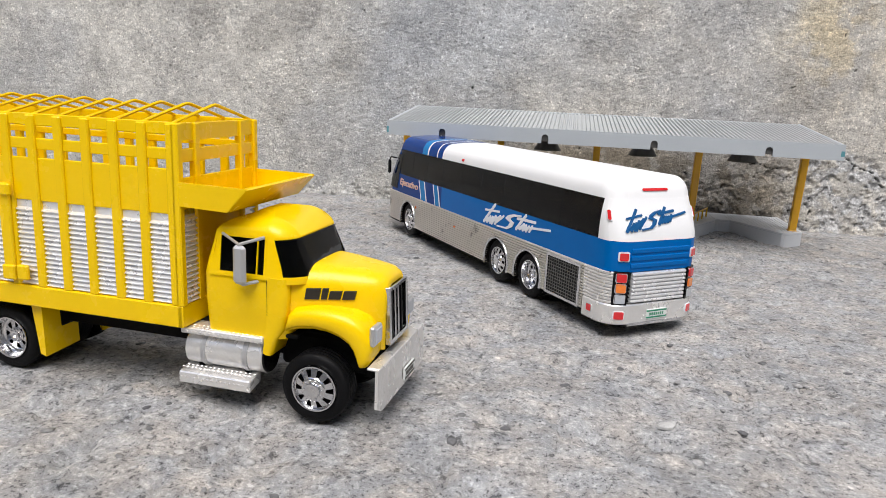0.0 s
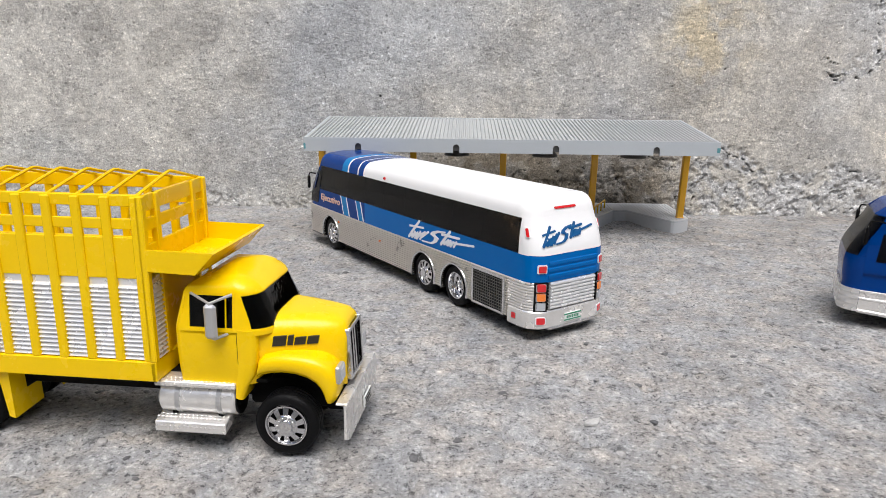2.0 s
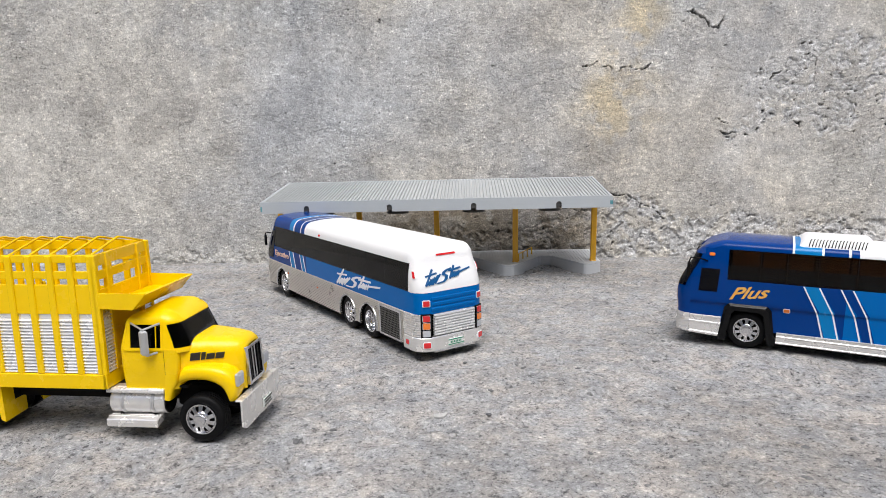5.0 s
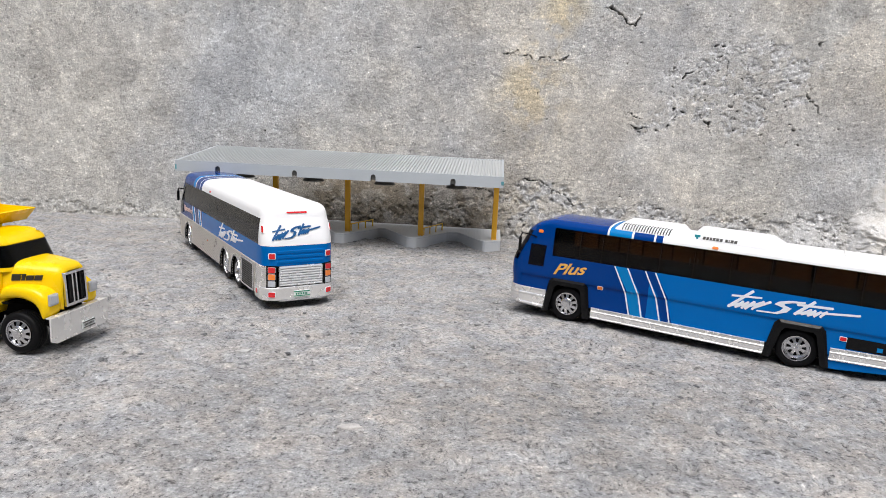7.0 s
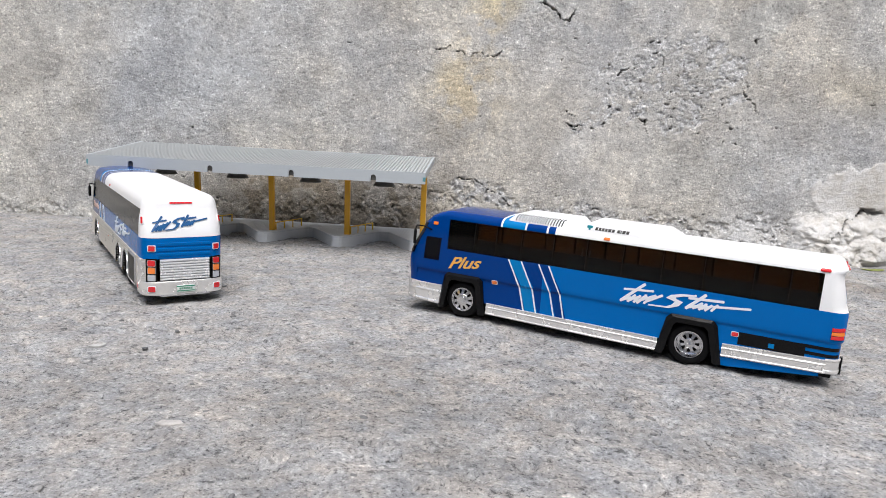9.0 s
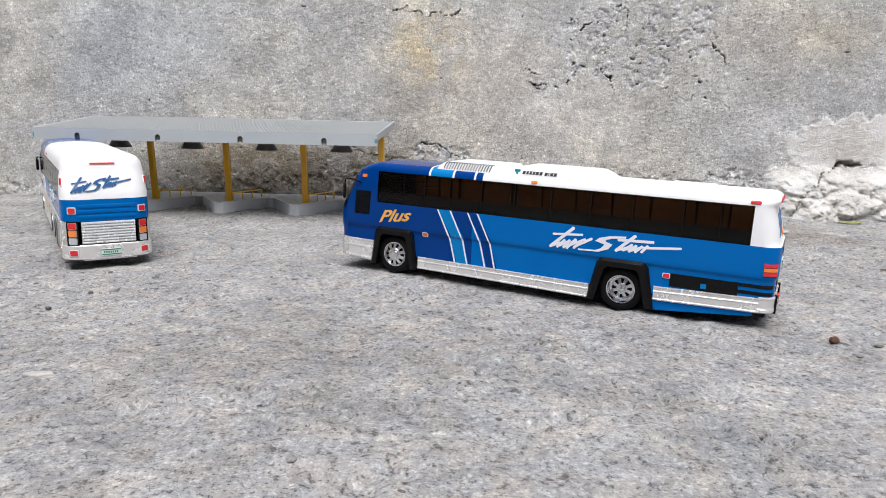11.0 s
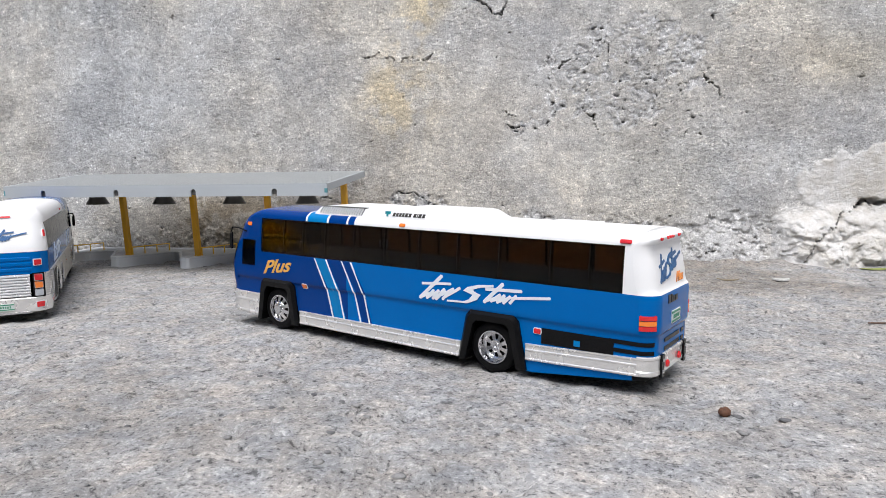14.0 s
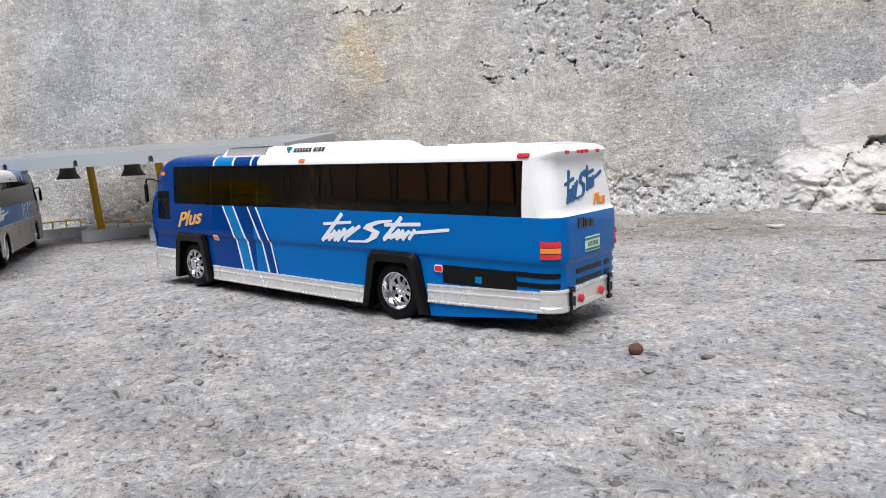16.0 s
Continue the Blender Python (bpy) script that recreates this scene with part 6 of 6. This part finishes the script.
        part("front_wing", g, YELLOW, tr, "bulging yellow front wing", 60)
        cw = lambda f, d: [(a + (p - a) * f, o(d), b + (q - b) * f) for (a, b), (p, q) in zip(cowl_b, cowl_f)]
        rows = [cw(0, .2), cw(.3, -.1), cw(.7, -.1), cw(.93, .5), cw(1.0, 1.8), cw(1.0, 12)]
        part("cowl_side", Geo().sheet(rows, [[(x, y + s * .8, z) for x, y, z in r] for r in rows]), YELLOW, tr, "", 50)
        rim = [(30.8, 24.4), (33.2, 30.6), (36, 34.8)] + [(a, b + .3) for a, b in innr[1:]]
        g = Geo().sheet([[(x, o(3), z) for x, z in rim], [(x, o(17), z) for x, z in rim]], [[(x, o(3), z + .4) for x, z in rim], [(x, o(17), z + .4) for x, z in rim]])
        part("wheel_well", g, DARK, tr)
        hl = part("headlamp", Geo().box(65.6, 67.6, min(o(1.6), o(8.6)), max(o(1.6), o(8.6)), 32, 38.6, .5), SILVERPAINT, tr, "square silver headlamp")
        part("lens", Geo().box(67.2, 67.95, min(o(2.3), o(7.9)), max(o(2.3), o(7.9)), 32.7, 37.9, .3), CLEARLENS, hl)
        part("indicator", Geo().box(52.0, 54.6, min(o(8.2), o(10.2)), max(o(8.2), o(10.2)), 42.6, 44.8, .6), CHROME, tr, "small chrome side lamp")
        # maker's badge on the bonnet side
        for k, (a, wd, hh) in enumerate(((42.0, 4.6, 3.7), (47.2, 1.9, 3.7), (49.6, 3.8, 2.8), (54.0, 3.9, 2.8))):
            vv = lambda u: 24.5 - s * (18.15 - (u - 42) * .25)
            q = [(a, 44.6), (a + wd, 44.6), (a + wd + .5, 44.6 + hh), (a + .6, 44.6 + hh)]
            part("badge_bar", Geo().prism(q, lambda x, y, d: (x, vv(x) - s * d, y + (x - 42) * .04), -.8, .35), STROKEBLACK, tr, "black bar of the maker's badge")
        # mirror
        m = part("mirror", Geo().box(20.9, 25.5, min(o(-5.4), o(-3.2)), max(o(-5.4), o(-3.2)), 49.6, 62.4, 1.0), SILVERPAINT, tr, "tall silver mirror on thin arms")
        part("mirror_arm", Geo().tube([(14, o(1.0), 64.6), (23, o(-4.2), 62.6), (23.1, o(-4.2), 62)], .5, 6), SILVERPAINT, m)
        part("mirror_arm", Geo().tube([(29, o(1.4), 64.4), (23.4, o(-4.2), 62.8), (23.2, o(-4.2), 62)], .6, 6), SILVERPAINT, m)
        part("mirror_arm", Geo().tube([(23.2, o(-4.2), 50), (24, o(-3.6), 49.4), (27.2, o(.8), 49.8)], .6, 6), SILVERPAINT, m)
        # fuel tank, steps
        t = Geo().lathe([(-2, .01), (-2, 5.4), (-1.2, 6.2), (27.4, 6.2), (28.2, 5.4), (28.2, .01)], (0, o(6.4), 22.2), (1, 0, 0), 28)
        tank = part("fuel_tank", t, FOIL, tr, "round bright fuel tank with straps", 40)
        for u in (5.5, 21.5):
            part("tank_strap", Geo().lathe([(-.9, 6.2), (-.9, 6.55), (.9, 6.55), (.9, 6.2)], (u, o(6.4), 22.2), (1, 0, 0), 28), SILVERPAINT, tank)
        part("tank_end", Geo().lathe([(0, .01), (0, 5.9), (.6, 5.7), (.7, .01)], (28.0, o(6.4), 22.2), (1, 0, 0), 24), BLACK, tank)
        for nm, u0, u1, d0, d1, w0, w1, k in (("upper_step", -2.4, 28.8, -.6, 9, 28.4, 30.6, 0), ("lower_step", -3, 24.5, -1.6, 6, 12.0, 16.2, 1)):
            lean = lambda u, v, w: (u, v, w - (1.4 if abs(v - o(d0)) < 1.2 and k else 0))
            st = part(nm, Geo().box(u0, u1, min(o(d0), o(d1)), max(o(d0), o(d1)), w0, w1, .4, warp=lean), FOIL, tr, "bright tread-plate step")
            g = Geo()
            for i in range(int((u1 - u0) / 1.7)):
                for j in range(2):
                    u, d = u0 + 1 + i * 1.7 + .8 * j, d0 + 1.6 + 2.0 * j
                    g.lathe([(0, .45), (.18, .25), (.2, .01)], (u, o(d), w1 - .05), (0, 0, 1), 5)
                g.lathe([(0, .45), (.3, .3), (.35, .01)], (u0 + 1 + i * 1.7, o(d0) + s * .05, w0 + 1.0), (0, -s, 0), 5)
            tagged(part("tread_stud", g, FOIL, st), kind="stuff")
        for u in (2, 20):
            part("step_bracket", Geo().box(u, u + 2, min(o(3), o(5)), max(o(3), o(5)), 13, 18, .2), DARK, tr)
        # mudguard in front of the rear wheels
        g = Geo().add([(-65.5, o(0), 31.2), (-60.5, o(-.4), 31.2), (-60.0, o(-.4), 11.0), (-62.8, o(0), 11.6), (-65.5, o(14), 31.2), (-60.5, o(16), 31.2), (-60.0, o(16), 11.8), (-62.8, o(14), 12.4)],
                      [(0, 1, 2, 3), (1, 5, 6, 2), (3, 2, 6, 7), (0, 3, 7, 4), (4, 7, 6, 5), (0, 4, 5, 1)])
        part("mudguard", g, YELLOW, tr, "tapered yellow mudguard")
        wheel(tr, 47.0, o(.8), 15.0, 12.1, -s, deep=False, tyre_w=9)
        for u in (-78.5, -106.0):
            wheel(tr, u, o(1.8), 15.2, 12.2, -s, deep=True)
            part("inner_tyre", Geo().lathe([(-8.5, 7.6), (-8.5, 11), (-7, 12), (-1.5, 12), (0, 11), (0, 7.6)], (u, o(12), 15.2), (0, -s, 0), 32), RUBBER, tr)
    for u in (47, -78.5, -106):
        part("axle", Geo().tube([(u, 9, 14.6), (u, 40, 14.6)], 2.3, 8), DARK, tr)
    part("engine_mass", Geo().box(30, 62, 13, 36, 18, 30, 1), DARK, tr)
    # grille and bumper
    lean = lambda u, v, w: (u - (w - 29) * .05, v, w)
    fr = Geo()
    for v0, v1, w0, w1 in ((15.2, 16.6, 29, 49), (32.4, 33.8, 29, 49), (16.6, 32.4, 47.4, 49), (16.6, 32.4, 29, 30.6)):
        fr.box(67.0, 69.4, v0, v1, w0, w1, .3, warp=lean)
    gr = part("grille_frame", fr, CHROME, tr, "upright chrome grille frame")
    part("grille_back", Geo().box(66.6, 67.6, 16.4, 32.6, 30.4, 47.6, .2, warp=lean), BLACK, gr)
    for v in (19.6, 22.9, 26.2, 29.5):
        part("grille_bar", Geo().box(67.4, 68.6, v - .55, v + .55, 30.4, 47.6, .2, warp=lean), CHROME if v in (22.9, 26.2) else BLACK, gr)
    g = Geo().prism([(-.5, 13.0), (3.5, 11.0), (45.5, 11.0), (49.5, 13.0), (49.5, 26.2), (-.5, 26.2)], lambda x, y, d: (70.2 + d - abs(x - 24.5) * .02, x, y), 0, 1.0)
    bump_ob = part("front_bumper", g, FOIL, tr, "flat bright front bumper")
    part("bumper_lip", Geo().box(66.4, 70.8, .5, 48.5, 25.4, 26.4, .3), FOIL, bump_ob)
    part("bumper_bracket", Geo().box(60, 70.3, 14, 17, 17, 25, .3).box(60, 70.3, 32, 35, 17, 25, .3), DARK, tr)
    face = lambda a, b, d: (71.2 + d, a, b)
    number_plate(tr, face, 24.5, 35.5, 13.2, 17.6, STROKEBLACK, "small white plate with dark bars")
    return tr


yellow_truck()
# ---- small things lying on the floor ----
def lying(x, y, lift=0.0):
    return pose(x, y, float(floor_height(np.array([x]), np.array([y]))[0]) + lift)


def dry_berry():
    g = Geo()
    rng = random.Random(5)
    n, rows = 18, 11
    ring = []
    for i in range(rows + 1):
        a = math.pi * i / rows
        ring.append([])
        for k in range(n):
            b = 2 * math.pi * k / n
            r = 2.1 * (1 + .14 * math.sin(5 * b + 2 * a) * math.sin(3 * a) + .10 * rng.uniform(-1, 1))
            ring[-1].append((1.12 * r * math.sin(a) * math.cos(b), r * math.sin(a) * math.sin(b), .92 * r * math.cos(a) + 1.9))
    vs = [p for r in ring for p in r]
    g.add(vs, [(i * n + k, i * n + (k + 1) % n, (i + 1) * n + (k + 1) % n, (i + 1) * n + k) for i in range(rows) for k in range(n)])
    m = plain("dry_berry_skin", (0.13, 0.055, 0.028), 0.7, vary=0.5, scale=420, bumps=0.8)
    ob = part("dry_berry", g, m, None, smooth=60)
    ob.matrix_world = lying(.579, .279)
    tagged(ob, "small wrinkled brown dry berry lying on the concrete", "berry")


def flake(name, x, y, size, col, label, category, turn, thick=0.5, curl=1.2):
    rng = random.Random(int(x * 1000))
    n = 14
    rim = [(size * (1 + .25 * rng.uniform(-1, 1)) * math.cos(2 * math.pi * k / n) * 1.4, size * (1 + .25 * rng.uniform(-1, 1)) * math.sin(2 * math.pi * k / n) * .7) for k in range(n)]
    z = lambda px, py: curl * ((px / size) ** 2 * .4 - .2 * py / size) + thick
    g = Geo()
    top = [(a, b, z(a, b)) for a, b in rim] + [(a * .5, b * .5, z(a * .5, b * .5) + thick * .5) for a, b in rim] + [(0, 0, z(0, 0) + thick * .6)]
    m_ = len(top)
    low = [(a, b, c - thick) for a, b, c in top]
    fs = [(k, (k + 1) % n, n + (k + 1) % n, n + k) for k in range(n)] + [(n + k, n + (k + 1) % n, 2 * n) for k in range(n)]
    g.add(top + low, fs + [tuple(m_ + i for i in f[::-1]) for f in fs] + [(k, m_ + k, m_ + (k + 1) % n, (k + 1) % n) for k in range(n)])
    ob = part(name, g, plain(name + "_surface", col, 0.75, vary=0.35, scale=300, bumps=0.5), None, smooth=50)
    ob.matrix_world = lying(x, y) @ pose(0, 0, 0, 0, 0, turn)
    tagged(ob, label, category)


dry_berry()
flake("dry_leaf", .592, .682, 4.0, (0.30, 0.22, 0.11), "small dry brown leaf near the wall", "leaf", 20)
flake("dry_leaf", .647, .630, 5.5, (0.20, 0.16, 0.10), "flat dark brown dry leaf", "leaf", -10)
flake("plaster_flake", .690, .628, 5.0, (0.52, 0.52, 0.50), "white flake of fallen plaster", "plaster flake", 5, 1.4, 1.6)
flake("green_leaf", .790, .705, 9.0, (0.20, 0.23, 0.06), "yellowish green fallen leaf at the wall's foot", "leaf", 12)
flake("stone_chip", .137, .281, 3.0, (0.46, 0.455, 0.44), "flat pale stone chip in the floor", "stone", 30, 1.0, .5)
flake("stone_chip", .221, .191, 4.0, (0.45, 0.43, 0.41), "flat pale tan stone chip in the floor", "stone", 10, .7, .3)
twig = part("twig", Geo().tube([(-14, 0, 1.2), (-4, 1.5, 1.6), (6, .4, 1.3), (15, 2.4, 1.8)], .55, 6), plain("twig_bark", (0.10, 0.06, 0.04), 0.8, vary=0.4, scale=300), None)
twig.matrix_world = lying(.712, .462) @ pose(0, 0, 0, 0, 0, -14)
tagged(twig, "thin dark dry twig on the concrete", "twig")
